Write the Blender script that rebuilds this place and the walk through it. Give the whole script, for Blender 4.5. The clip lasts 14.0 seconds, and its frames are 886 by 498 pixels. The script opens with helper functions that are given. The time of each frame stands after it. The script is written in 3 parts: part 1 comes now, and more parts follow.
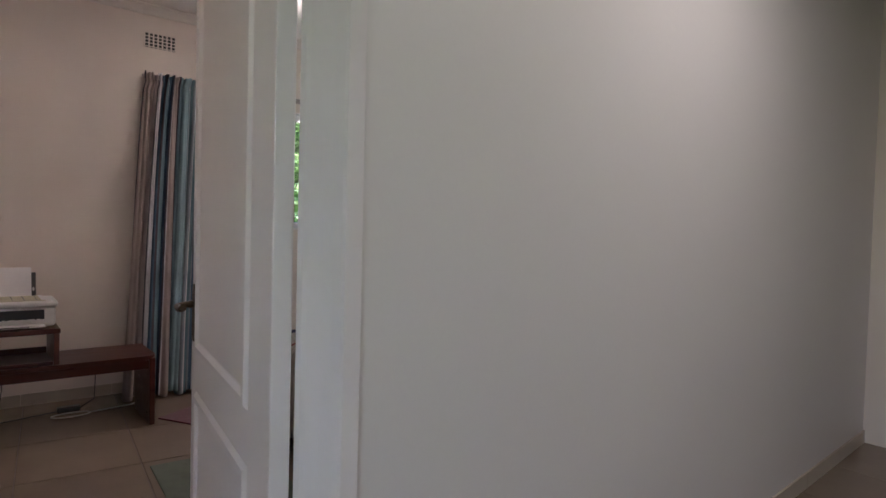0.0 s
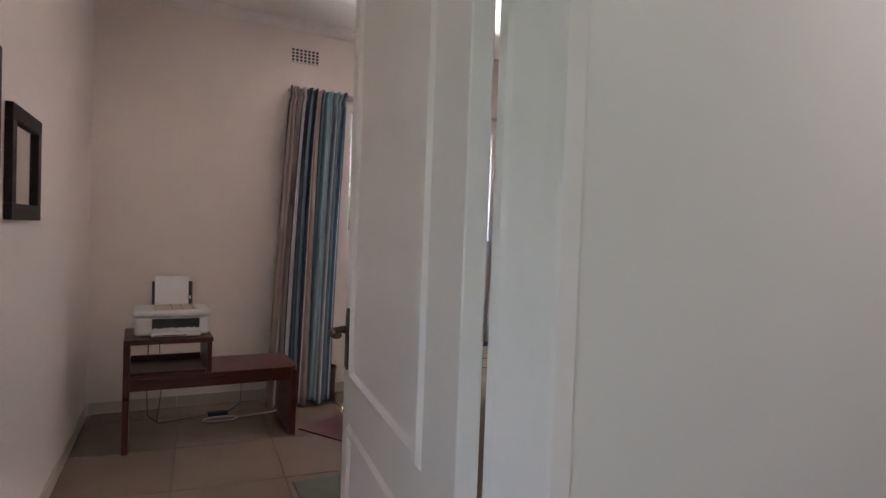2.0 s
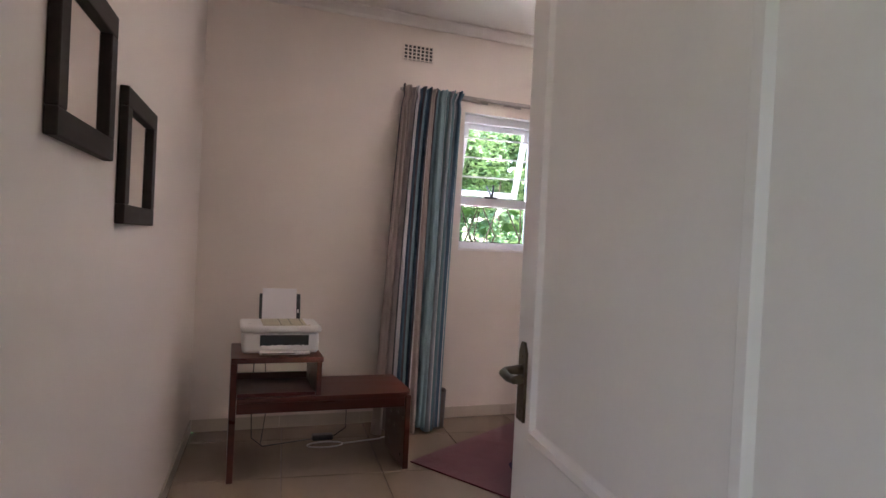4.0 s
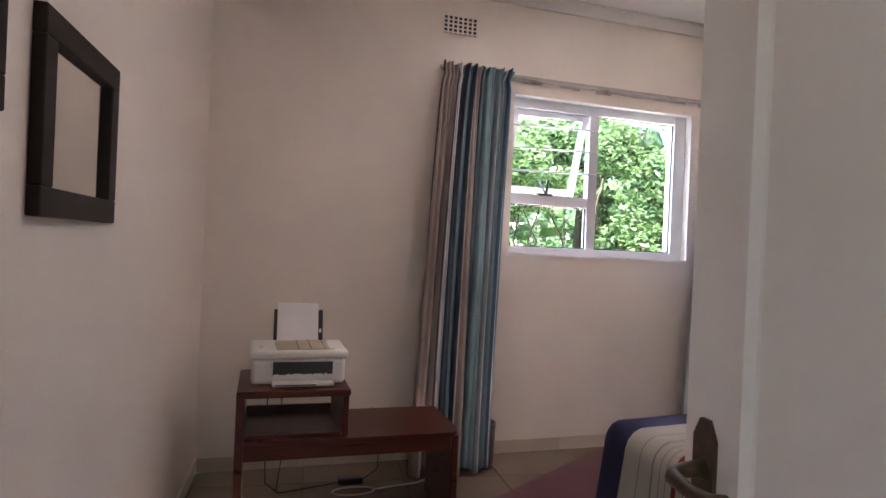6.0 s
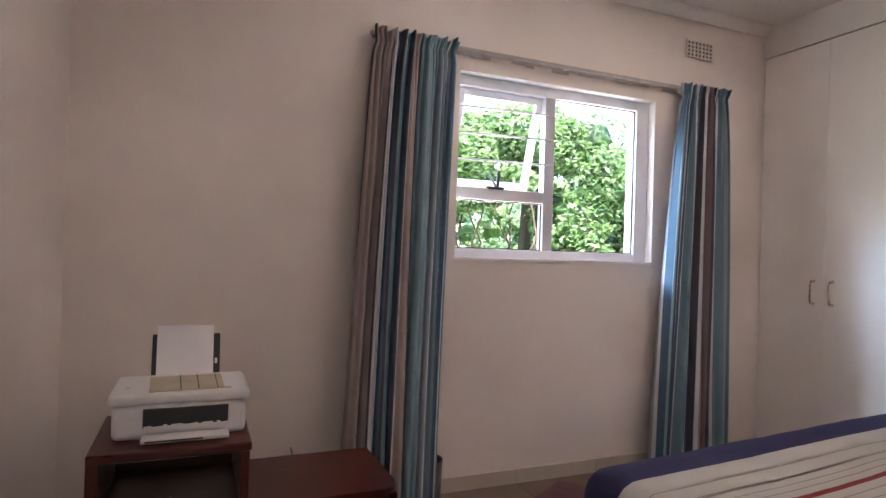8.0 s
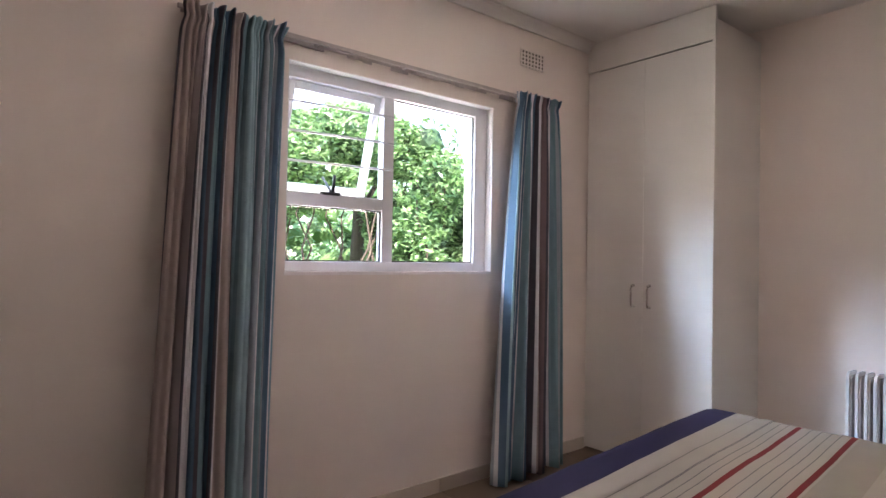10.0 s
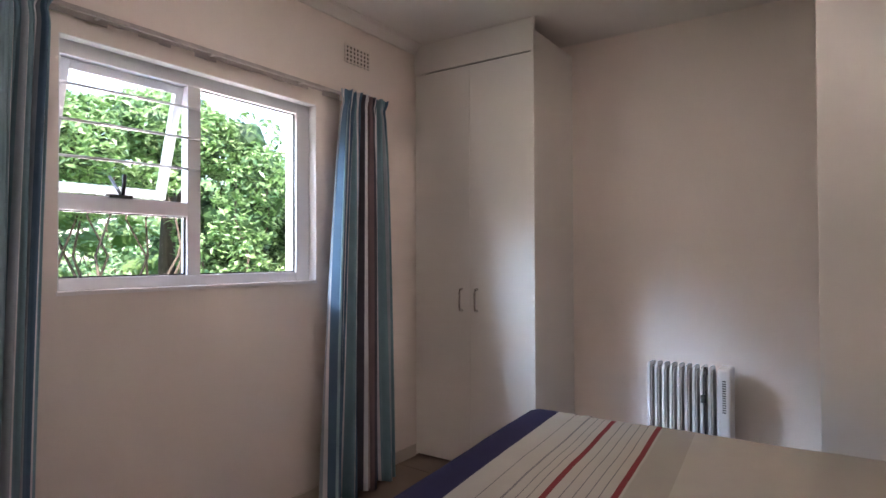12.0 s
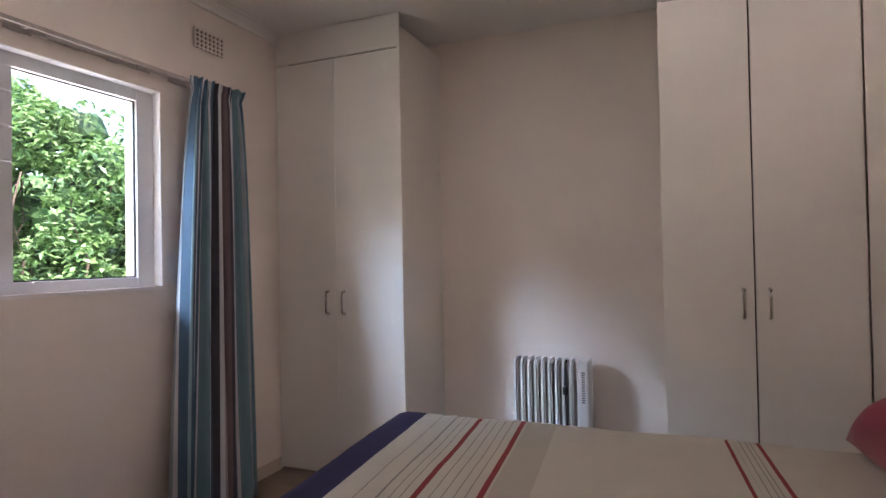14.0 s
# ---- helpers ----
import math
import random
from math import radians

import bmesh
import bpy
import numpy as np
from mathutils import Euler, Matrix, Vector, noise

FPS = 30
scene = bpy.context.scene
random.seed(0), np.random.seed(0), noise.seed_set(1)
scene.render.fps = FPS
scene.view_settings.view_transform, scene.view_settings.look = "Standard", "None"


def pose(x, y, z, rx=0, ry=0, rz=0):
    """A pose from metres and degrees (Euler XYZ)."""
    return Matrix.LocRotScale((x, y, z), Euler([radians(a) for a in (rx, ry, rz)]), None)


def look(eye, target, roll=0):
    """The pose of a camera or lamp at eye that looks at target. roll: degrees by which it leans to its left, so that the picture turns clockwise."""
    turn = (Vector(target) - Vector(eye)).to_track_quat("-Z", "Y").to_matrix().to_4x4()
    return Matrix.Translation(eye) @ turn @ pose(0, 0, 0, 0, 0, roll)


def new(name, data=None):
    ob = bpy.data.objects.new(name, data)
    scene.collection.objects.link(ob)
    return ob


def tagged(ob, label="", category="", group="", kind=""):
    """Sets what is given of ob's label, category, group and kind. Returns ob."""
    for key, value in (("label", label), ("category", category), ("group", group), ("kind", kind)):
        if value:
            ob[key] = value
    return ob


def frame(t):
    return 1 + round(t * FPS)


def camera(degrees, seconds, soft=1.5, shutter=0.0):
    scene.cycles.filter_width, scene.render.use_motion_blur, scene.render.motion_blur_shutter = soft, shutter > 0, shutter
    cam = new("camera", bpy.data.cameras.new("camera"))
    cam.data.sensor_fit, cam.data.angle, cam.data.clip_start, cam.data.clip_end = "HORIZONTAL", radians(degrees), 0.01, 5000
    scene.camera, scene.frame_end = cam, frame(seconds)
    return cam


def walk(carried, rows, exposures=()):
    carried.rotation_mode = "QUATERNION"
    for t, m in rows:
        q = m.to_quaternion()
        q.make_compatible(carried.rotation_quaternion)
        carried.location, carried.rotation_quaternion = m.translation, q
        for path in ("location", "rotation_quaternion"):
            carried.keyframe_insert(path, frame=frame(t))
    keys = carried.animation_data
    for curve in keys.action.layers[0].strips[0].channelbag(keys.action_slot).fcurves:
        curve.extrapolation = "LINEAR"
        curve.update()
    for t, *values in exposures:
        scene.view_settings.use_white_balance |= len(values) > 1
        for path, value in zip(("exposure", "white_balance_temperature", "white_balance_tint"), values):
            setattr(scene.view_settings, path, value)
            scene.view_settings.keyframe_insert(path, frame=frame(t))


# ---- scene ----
cam = camera(74.0, 14.0)
PATH = [
    (0, (0.146, -0.454, 1.153), (1.394, 1.108, 1.094), 1.5),
    (0.5, (0.129, -0.425, 1.177), (1.3, 1.195, 1.11), 1.7),
    (1, (0.132, -0.342, 1.184), (1.223, 1.332, 1.121), 1.7),
    (1.5, (0.137, -0.256, 1.194), (1.14, 1.473, 1.134), 1.8),
    (2, (0.135, -0.192, 1.198), (1.054, 1.584, 1.146), 2.1),
    (2.5, (0.114, -0.106, 1.203), (0.967, 1.702, 1.16), 2.3),
    (3, (0.078, 0.029, 1.214), (0.874, 1.864, 1.181), 2.5),
    (3.5, (0.054, 0.135, 1.203), (0.784, 1.997, 1.176), 2.7),
    (4, (0.056, 0.284, 1.185), (0.732, 2.167, 1.162), 2.8),
    (6.5, (0.191, 0.996, 1.158), (0.773, 2.909, 1.159), 2.4),
    (7, (0.238, 1.124, 1.146), (0.85, 3.028, 1.154), 2.2),
    (9.5, (0.417, 1.589, 1.224), (1.56, 3.23, 1.243), 1.3),
    (10, (0.422, 1.609, 1.225), (1.689, 3.156, 1.253), 1.0),
    (10.5, (0.455, 1.644, 1.246), (1.826, 3.1, 1.269), 0.7),
    (11, (0.488, 1.704, 1.247), (1.975, 3.041, 1.277), 0.5),
    (11.5, (0.516, 1.722, 1.263), (2.096, 2.948, 1.292), 0.3),
    (12, (0.555, 1.708, 1.267), (2.206, 2.835, 1.296), -0.2),
    (12.5, (0.576, 1.713, 1.262), (2.298, 2.729, 1.292), -0.5),
    (13, (0.613, 1.699, 1.242), (2.387, 2.62, 1.284), -0.8),
    (13.5, (0.62, 1.708, 1.253), (2.441, 2.535, 1.286), -0.9),
    (14, (0.654, 1.708, 1.258), (2.504, 2.466, 1.288), -1.1),
]
EXPOSURES = [(0.0, 2.93), (2.0, 3.05), (3.5, 3.15), (7.0, 3.2), (9.5, 3.02), (11.5, 2.82), (12.5, 2.68), (14.0, 2.66)]
walk(cam, [(t, look(eye, target, roll)) for t, eye, target, roll in PATH], [(t, stops, 6650 if t < 8 else 6750, 20) for t, stops in EXPOSURES])

# ---- daylight and lamps ----
world = bpy.data.worlds.new("sky")
scene.world = world
world.use_nodes = True
sky = world.node_tree.nodes.new("ShaderNodeTexSky")
sky.sky_type, sky.sun_disc = "NISHITA", False
sky.sun_elevation, sky.sun_rotation = radians(58), radians(200)
world.node_tree.nodes["Background"].inputs["Strength"].default_value = 0.15
world.node_tree.links.new(sky.outputs["Color"], world.node_tree.nodes["Background"].inputs["Color"])
sun = new("sun", bpy.data.lights.new("sun", "SUN"))
sun.data.energy, sun.data.angle, sun.data.color = 3.3, radians(0.5), (1.0, 0.95, 0.87)
sun.matrix_world = look((-2, -5.5, 9.4), (0, 0, 0))
# unseen lamp added high over the garden, standing in for sky light
opening_light = new("window_skylight", bpy.data.lights.new("window_skylight", "AREA"))
opening_light.data.shape, opening_light.data.size, opening_light.data.size_y = "RECTANGLE", 1.5, 0.7
opening_light.data.energy, opening_light.data.color = 64.0, (0.50, 0.73, 1.0)
opening_light.matrix_world = look((-0.6, 6.3, 3.6), (2.2, 4.1, 1.7))
# unseen lamp added below sill height, standing in for light off the garden
garden_light = new("garden_bounce", bpy.data.lights.new("garden_bounce", "AREA"))
garden_light.data.shape, garden_light.data.size, garden_light.data.size_y = "RECTANGLE", 1.8, 0.8
garden_light.data.energy, garden_light.data.color = 60.0, (1.0, 0.955, 0.94)
garden_light.matrix_world = look((2.45, 5.95, 0.52), (2.05, 4.1, 1.5))
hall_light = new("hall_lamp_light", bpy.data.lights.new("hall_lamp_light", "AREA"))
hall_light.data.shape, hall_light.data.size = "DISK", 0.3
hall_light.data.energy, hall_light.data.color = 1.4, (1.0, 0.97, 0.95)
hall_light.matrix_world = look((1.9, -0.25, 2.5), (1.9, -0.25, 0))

# ---- materials ----


def mat(name, color, rough=0.6, vary=0.06, scale=6.0, fine=120.0, bump=0.05, metal=0.0, spec=0.5, sheen=0.0, stretch=(1, 1, 1), per_object=0.0, see=0.0, through_light=0.0):
    """A procedural surface: broad mottling, fine grain and slight relief."""
    m = bpy.data.materials.new(name)
    m.use_nodes = True
    nt = m.node_tree
    N, L = nt.nodes, nt.links
    b = N["Principled BSDF"]
    tc = N.new("ShaderNodeTexCoord")
    mp = N.new("ShaderNodeMapping")
    mp.inputs["Scale"].default_value = stretch
    L.new(tc.outputs["Object"], mp.inputs["Vector"])
    big, small = N.new("ShaderNodeTexNoise"), N.new("ShaderNodeTexNoise")
    big.inputs["Scale"].default_value, small.inputs["Scale"].default_value = scale, fine
    big.inputs["Detail"].default_value, small.inputs["Detail"].default_value = 5, 3
    L.new(mp.outputs["Vector"], big.inputs["Vector"])
    L.new(mp.outputs["Vector"], small.inputs["Vector"])
    mix = N.new("ShaderNodeMath")
    mix.operation = "MULTIPLY_ADD"
    L.new(small.outputs["Fac"], mix.inputs[0])
    mix.inputs[1].default_value = 0.35
    L.new(big.outputs["Fac"], mix.inputs[2])
    value = mix.outputs[0]
    if per_object:
        info = N.new("ShaderNodeObjectInfo")
        add = N.new("ShaderNodeMath")
        add.operation = "MULTIPLY_ADD"
        L.new(info.outputs["Random"], add.inputs[0])
        add.inputs[1].default_value = per_object
        L.new(value, add.inputs[2])
        value = add.outputs[0]
    span = N.new("ShaderNodeMapRange")
    span.inputs["From Min"].default_value, span.inputs["From Max"].default_value = 0.35, 1.0 + per_object
    span.inputs["To Min"].default_value, span.inputs["To Max"].default_value = 1 - vary, 1 + vary
    L.new(value, span.inputs["Value"])
    tint = N.new("ShaderNodeVectorMath")
    tint.operation = "SCALE"
    tint.inputs[0].default_value = color
    L.new(span.outputs["Result"], tint.inputs["Scale"])
    L.new(tint.outputs["Vector"], b.inputs["Base Color"])
    rr = N.new("ShaderNodeMapRange")
    rr.inputs["To Min"].default_value, rr.inputs["To Max"].default_value = max(rough - 0.08, 0.02), min(rough + 0.08, 1)
    L.new(big.outputs["Fac"], rr.inputs["Value"])
    L.new(rr.outputs["Result"], b.inputs["Roughness"])
    b.inputs["Metallic"].default_value = metal
    b.inputs["Specular IOR Level"].default_value = spec
    if sheen:
        b.inputs["Sheen Weight"].default_value = sheen
    if bump:
        bp = N.new("ShaderNodeBump")
        bp.inputs["Strength"].default_value, bp.inputs["Distance"].default_value = bump, 0.01
        L.new(value, bp.inputs["Height"])
        L.new(bp.outputs["Normal"], b.inputs["Normal"])
    if through_light:
        tr = N.new("ShaderNodeBsdfTranslucent")
        L.new(tint.outputs["Vector"], tr.inputs["Color"])
        ms = N.new("ShaderNodeMixShader")
        ms.inputs[0].default_value = through_light
        L.new(b.outputs[0], ms.inputs[1])
        L.new(tr.outputs[0], ms.inputs[2])
        L.new(ms.outputs[0], N["Material Output"].inputs["Surface"])
    return m


def glass(name, tint=(1, 1, 1)):
    m = bpy.data.materials.new(name)
    m.use_nodes = True
    b = m.node_tree.nodes["Principled BSDF"]
    b.inputs["Base Color"].default_value = (*tint, 1)
    b.inputs["Roughness"].default_value = 0.02
    b.inputs["Transmission Weight"].default_value = 1.0
    b.inputs["IOR"].default_value = 1.05
    return m


WALL = mat("cream_wall_paint", (0.80, 0.715, 0.655), 0.55, 0.03, 1.3, 90, 0.06)
HALLWALL = mat("hall_wall_paint", (0.775, 0.75, 0.735), 0.38, 0.03, 1.3, 90, 0.05)
CEIL = mat("ceiling_paint", (0.80, 0.76, 0.72), 0.8, 0.02, 1.0, 70, 0.04)
WHITE = mat("white_gloss_paint", (0.82, 0.77, 0.765), 0.35, 0.03, 3.0, 60, 0.04)
REVEAL = mat("white_reveal_paint", (0.80, 0.80, 0.80), 0.5, 0.03, 4, 90, 0.05)
BOARD = mat("white_melamine", (0.74, 0.70, 0.65), 0.32, 0.02, 2.0, 200, 0.015)
PLASTER = mat("rough_plaster_patch", (0.42, 0.37, 0.35), 0.8, 0.14, 14, 90, 0.3)
ALU = mat("white_powder_coated_aluminium", (0.70, 0.70, 0.73), 0.35, 0.02, 5, 200, 0.01)
TILE = mat("beige_floor_tile", (0.235, 0.178, 0.135), 0.24, 0.10, 3.5, 40, 0.02, per_object=0.25)
SKIRT = mat("beige_skirting_tile", (0.54, 0.465, 0.39), 0.35, 0.08, 5, 60, 0.03, per_object=0.2)
GROUT = mat("dark_grout", (0.16, 0.12, 0.10), 0.9, 0.2, 20, 200, 0.2)
DARKWOOD = mat("red_brown_varnished_wood", (0.07, 0.012, 0.007), 0.3, 0.35, 3.0, 40, 0.06, stretch=(1, 8, 8))
FRAMEWOOD = mat("dark_brown_wood", (0.020, 0.012, 0.009), 0.5, 0.3, 6, 60, 0.08, spec=0.2, stretch=(8, 1, 8))
MIRROR = mat("mirror_glass", (0.86, 0.86, 0.84), 0.03, 0.0, 2, 20, 0.0, metal=1.0)
BRONZE = mat("aged_bronze", (0.11, 0.085, 0.06), 0.42, 0.3, 30, 200, 0.15, metal=0.8)
CHROME = mat("brushed_steel", (0.62, 0.60, 0.57), 0.25, 0.1, 20, 300, 0.05, metal=1.0)
BLACK = mat("black_plastic_and_hole_shade", (0.018, 0.018, 0.022), 0.4, 0.2, 20, 200, 0.05)
PRINTER = mat("white_plastic", (0.74, 0.72, 0.71), 0.35, 0.03, 6, 200, 0.02)
PAPER = mat("white_paper", (0.80, 0.77, 0.79), 0.75, 0.02, 6, 120, 0.03)
TAN = mat("tan_printed_paper", (0.46, 0.40, 0.28), 0.45, 0.2, 12, 60, 0.02)
GREYCABLE = mat("white_cable", (0.62, 0.60, 0.58), 0.5, 0.05)
HEATER = mat("pale_grey_enamel", (0.66, 0.65, 0.64), 0.35, 0.05, 5, 120, 0.02)
# near-black colour painted in place of shade in the wardrobe door gaps
DARKGAP = mat("gap_shade_paint", (0.03, 0.025, 0.02), 0.9, 0.2)
RUG = mat("dark_red_rug", (0.10, 0.018, 0.026), 0.95, 0.2, 12, 300, 0.4, sheen=0.2)
MAT_GREEN = mat("pale_green_mat", (0.10, 0.115, 0.08), 0.95, 0.15, 14, 260, 0.4)
NAVY = mat("navy_cotton", (0.026, 0.023, 0.062), 0.9, 0.12, 9, 420, 0.25, spec=0.2)
CREAM = mat("cream_cotton", (0.40, 0.365, 0.31), 0.92, 0.05, 7, 420, 0.25)
OAT = mat("oatmeal_cotton", (0.33, 0.30, 0.25), 0.92, 0.06, 7, 420, 0.25)
PINSTRIPE = mat("grey_thread", (0.16, 0.15, 0.145), 0.95, 0.15, 30, 420, 0.2)
REDSTRIPE = mat("red_thread", (0.18, 0.010, 0.011), 0.95, 0.2, 30, 420, 0.2)
CUSHION = mat("crimson_cushion_cloth", (0.28, 0.018, 0.05), 0.9, 0.15, 10, 380, 0.25, sheen=0.2)
BASECLOTH = mat("dark_bed_base_cloth", (0.06, 0.05, 0.06), 0.95, 0.1)
CLOTH = {
    "taupe": (0.43, 0.355, 0.33), "mauve": (0.42, 0.36, 0.36), "pearl": (0.66, 0.66, 0.68), "ink": (0.085, 0.08, 0.10),
    "teal": (0.17, 0.285, 0.33), "deep": (0.075, 0.14, 0.21), "aqua": (0.27, 0.41, 0.46), "steel": (0.32, 0.37, 0.42), "plum": (0.20, 0.14, 0.15),
}
CLOTH = {k: mat("curtain_" + k, v, 0.85, 0.12, 10, 380, 0.15, stretch=(1, 1, 0.15), through_light=0.22) for k, v in CLOTH.items()}
LEAF = [
    mat("leaf_mid", (0.15, 0.27, 0.10), 0.45, 0.5, 1.5, 30, 0.0, through_light=0.4),
    mat("leaf_light", (0.30, 0.46, 0.23), 0.4, 0.4, 1.5, 30, 0.0, through_light=0.45),
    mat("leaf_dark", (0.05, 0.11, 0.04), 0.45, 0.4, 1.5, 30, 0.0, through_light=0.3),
    mat("leaf_pale", (0.24, 0.42, 0.25), 0.5, 0.4, 1.5, 30, 0.0, through_light=0.45),
]
BARK = mat("brown_bark", (0.085, 0.065, 0.05), 0.95, 0.5, 8, 60, 0.6, stretch=(4, 4, 1))
GRASS = mat("lawn", (0.07, 0.15, 0.035), 0.95, 0.4, 3, 60, 0.4)
PANE = glass("window_glass")
# dark colour painted as the shade inside the second vent's holes
VENT_SHADE = mat("vent_hole_shade", (0.07, 0.055, 0.04), 0.9, 0.2)
LAMP = mat("opal_lamp_glass", (0.85, 0.84, 0.80), 0.3, 0.01)

# ---- building helpers ----


def box(bm, x0, x1, y0, y1, z0, z1, mi=0):
    v = [bm.verts.new(p) for p in ((x0, y0, z0), (x1, y0, z0), (x1, y1, z0), (x0, y1, z0), (x0, y0, z1), (x1, y0, z1), (x1, y1, z1), (x0, y1, z1))]
    for f in ((3, 2, 1, 0), (4, 5, 6, 7), (0, 1, 5, 4), (1, 2, 6, 5), (2, 3, 7, 6), (3, 0, 4, 7)):
        bm.faces.new([v[i] for i in f]).material_index = mi
    return v


def prism(bm, foot, z0, z1):
    """Upright prism over a counter-clockwise foot."""
    low, top = [bm.verts.new((x, y, z0)) for x, y in foot], [bm.verts.new((x, y, z1)) for x, y in foot]
    bm.faces.new(low[::-1])
    bm.faces.new(top)
    for i in range(len(foot)):
        j = (i + 1) % len(foot)
        bm.faces.new((low[i], low[j], top[j], top[i]))


def rbox(x0, x1, y0, y1, z0, z1, r=0.004, seg=2):
    bm = bmesh.new()
    box(bm, x0, x1, y0, y1, z0, z1)
    bmesh.ops.bevel(bm, geom=bm.edges[:], offset=r, segments=seg, affect="EDGES", profile=0.5)
    return bm


def rod(bm, points, r, sides=8):
    """Tube along points; r may be a list."""
    pts = [Vector(p) for p in points]
    rings = []
    for i, p in enumerate(pts):
        d = (pts[min(i + 1, len(pts) - 1)] - pts[max(i - 1, 0)]).normalized()
        a = d.orthogonal().normalized() if abs(d.z) > 0.9 else d.cross(Vector((0, 0, 1))).normalized()
        b = d.cross(a)
        rad = r[i] if isinstance(r, (list, tuple)) else r
        rings.append([bm.verts.new(p + rad * (math.cos(2 * math.pi * k / sides) * a + math.sin(2 * math.pi * k / sides) * b)) for k in range(sides)])
    for q, s in zip(rings, rings[1:]):
        for k in range(sides):
            bm.faces.new((q[k], q[(k + 1) % sides], s[(k + 1) % sides], s[k])).smooth = True
    bm.faces.new(rings[0][::-1])
    bm.faces.new(rings[-1])


def finish(bm, name, material, m=None):
    bmesh.ops.recalc_face_normals(bm, faces=bm.faces[:])
    if m is not None:
        bm.transform(m)
    me = bpy.data.meshes.new(name)
    bm.to_mesh(me)
    bm.free()
    for one in material if isinstance(material, (list, tuple)) else [material]:
        me.materials.append(one)
    return me


def root(name, at, label, category, group="", kind=""):
    ob = new(name)
    ob.location = at
    ob.empty_display_size = 0.1
    return tagged(ob, label, category, group, kind)


def part(name, bm, material, parent, label="", m=None, smooth=False):
    me = finish(bm, name, material, m)
    if smooth:
        me.polygons.foreach_set("use_smooth", [True] * len(me.polygons))
    ob = new(name, me)
    ob.parent = parent
    if parent.type == "EMPTY":
        ob.matrix_parent_inverse = Matrix.Translation(-parent.location)
    if label:
        ob["label"] = label
    return ob


def setting(name, bm, material, label, category, m=None):
    return tagged(new(name, finish(bm, name, material, m)), label, category, kind="structure")


# ---- the shell ----
H = 2.64
WY = 4.0
RX = 4.167


def left_x(y):
    return -0.135 - 0.05 * (WY - y)


def hall_y(x):
    return 0.47 + 0.05 * (x - 0.66)


OX0, OX1, OZ0, OZ1 = 1.500, 2.732, 1.147, 2.074
bm = bmesh.new()
box(bm, -0.6, OX0, WY, 4.24, 0, H + 0.2)
box(bm, OX1, 4.6, WY, 4.24, 0, H + 0.2)
box(bm, OX0, OX1, WY, 4.24, 0, OZ0)
box(bm, OX0, OX1, WY, 4.24, OZ1, H + 0.2)
setting("wall_north", bm, WALL, "cream painted plaster wall with a window opening", "wall")
bm = bmesh.new()
prism(bm, [(left_x(0.62) - 0.2, 0.62), (left_x(0.62), 0.62), (left_x(WY), WY), (left_x(0.62) - 0.2, WY)], 0, H + 0.2)
setting("wall_west", bm, WALL, "cream painted plaster wall carrying two framed mirrors", "wall")
bm = bmesh.new()
box(bm, RX, RX + 0.2, 0.4, WY, 0, H + 0.2)
setting("wall_east", bm, WALL, "cream painted plaster wall behind the wardrobes", "wall")
DX0, DX1, DZ = -0.285, 0.66, 2.06
bm = bmesh.new()
prism(bm, [(DX1, hall_y(DX1) + 0.075), (RX, hall_y(RX) + 0.075), (RX, hall_y(RX) + 0.15), (DX1, hall_y(DX1) + 0.15)], 0, H + 0.2)
prism(bm, [(DX0, hall_y(DX0) + 0.075), (DX1, hall_y(DX1) + 0.075), (DX1, hall_y(DX1) + 0.15), (DX0, hall_y(DX0) + 0.15)], DZ, H + 0.2)
setting("wall_south", bm, WALL, "cream painted plaster wall holding the bedroom doorway", "wall")
bm = bmesh.new()
prism(bm, [(DX1, hall_y(DX1)), (4.44, hall_y(4.44)), (4.44, hall_y(4.44) + 0.075), (DX1, hall_y(DX1) + 0.075)], 0, H + 0.2)
prism(bm, [(DX0, hall_y(DX0)), (DX1, hall_y(DX1)), (DX1, hall_y(DX1) + 0.075), (DX0, hall_y(DX0) + 0.075)], DZ, H + 0.2)
prism(bm, [(-1.0, hall_y(-1.0)), (DX0, hall_y(DX0)), (DX0, hall_y(DX0) + 0.15), (-1.0, hall_y(-1) + 0.15)], 0, H + 0.2)
setting("wall_hall", bm, HALLWALL, "pale grey satin painted corridor wall beside the door", "wall")
bm = bmesh.new()
# unseen opening left in the west end to bring daylight onto the door
box(bm, -1.2, -1.0, -1.6, -1.1, 0, H + 0.2)
box(bm, -1.2, -1.0, -0.5, 0.6, 0, H + 0.2)
box(bm, -1.2, -1.0, -1.1, -0.5, 2.1, H + 0.2)
box(bm, -1.0, 6.4, -1.6, -1.4, 0, H + 0.2)
box(bm, 6.2, 6.4, -1.4, 2.6, 0, H + 0.2)
box(bm, 4.44, 6.2, 2.4, 2.6, 0, H + 0.2)
box(bm, RX + 0.2, 4.44, hall_y(4.44) + 0.15, 2.6, 0, H + 0.2)
setting("wall_corridor", bm, HALLWALL, "plain pale corridor walls with an unseen daylight opening at one end", "wall")
bm = bmesh.new()
box(bm, -1.2, 6.4, -1.6, 4.0, H, H + 0.12)
setting("ceiling", bm, CEIL, "flat off-white painted ceiling", "ceiling")


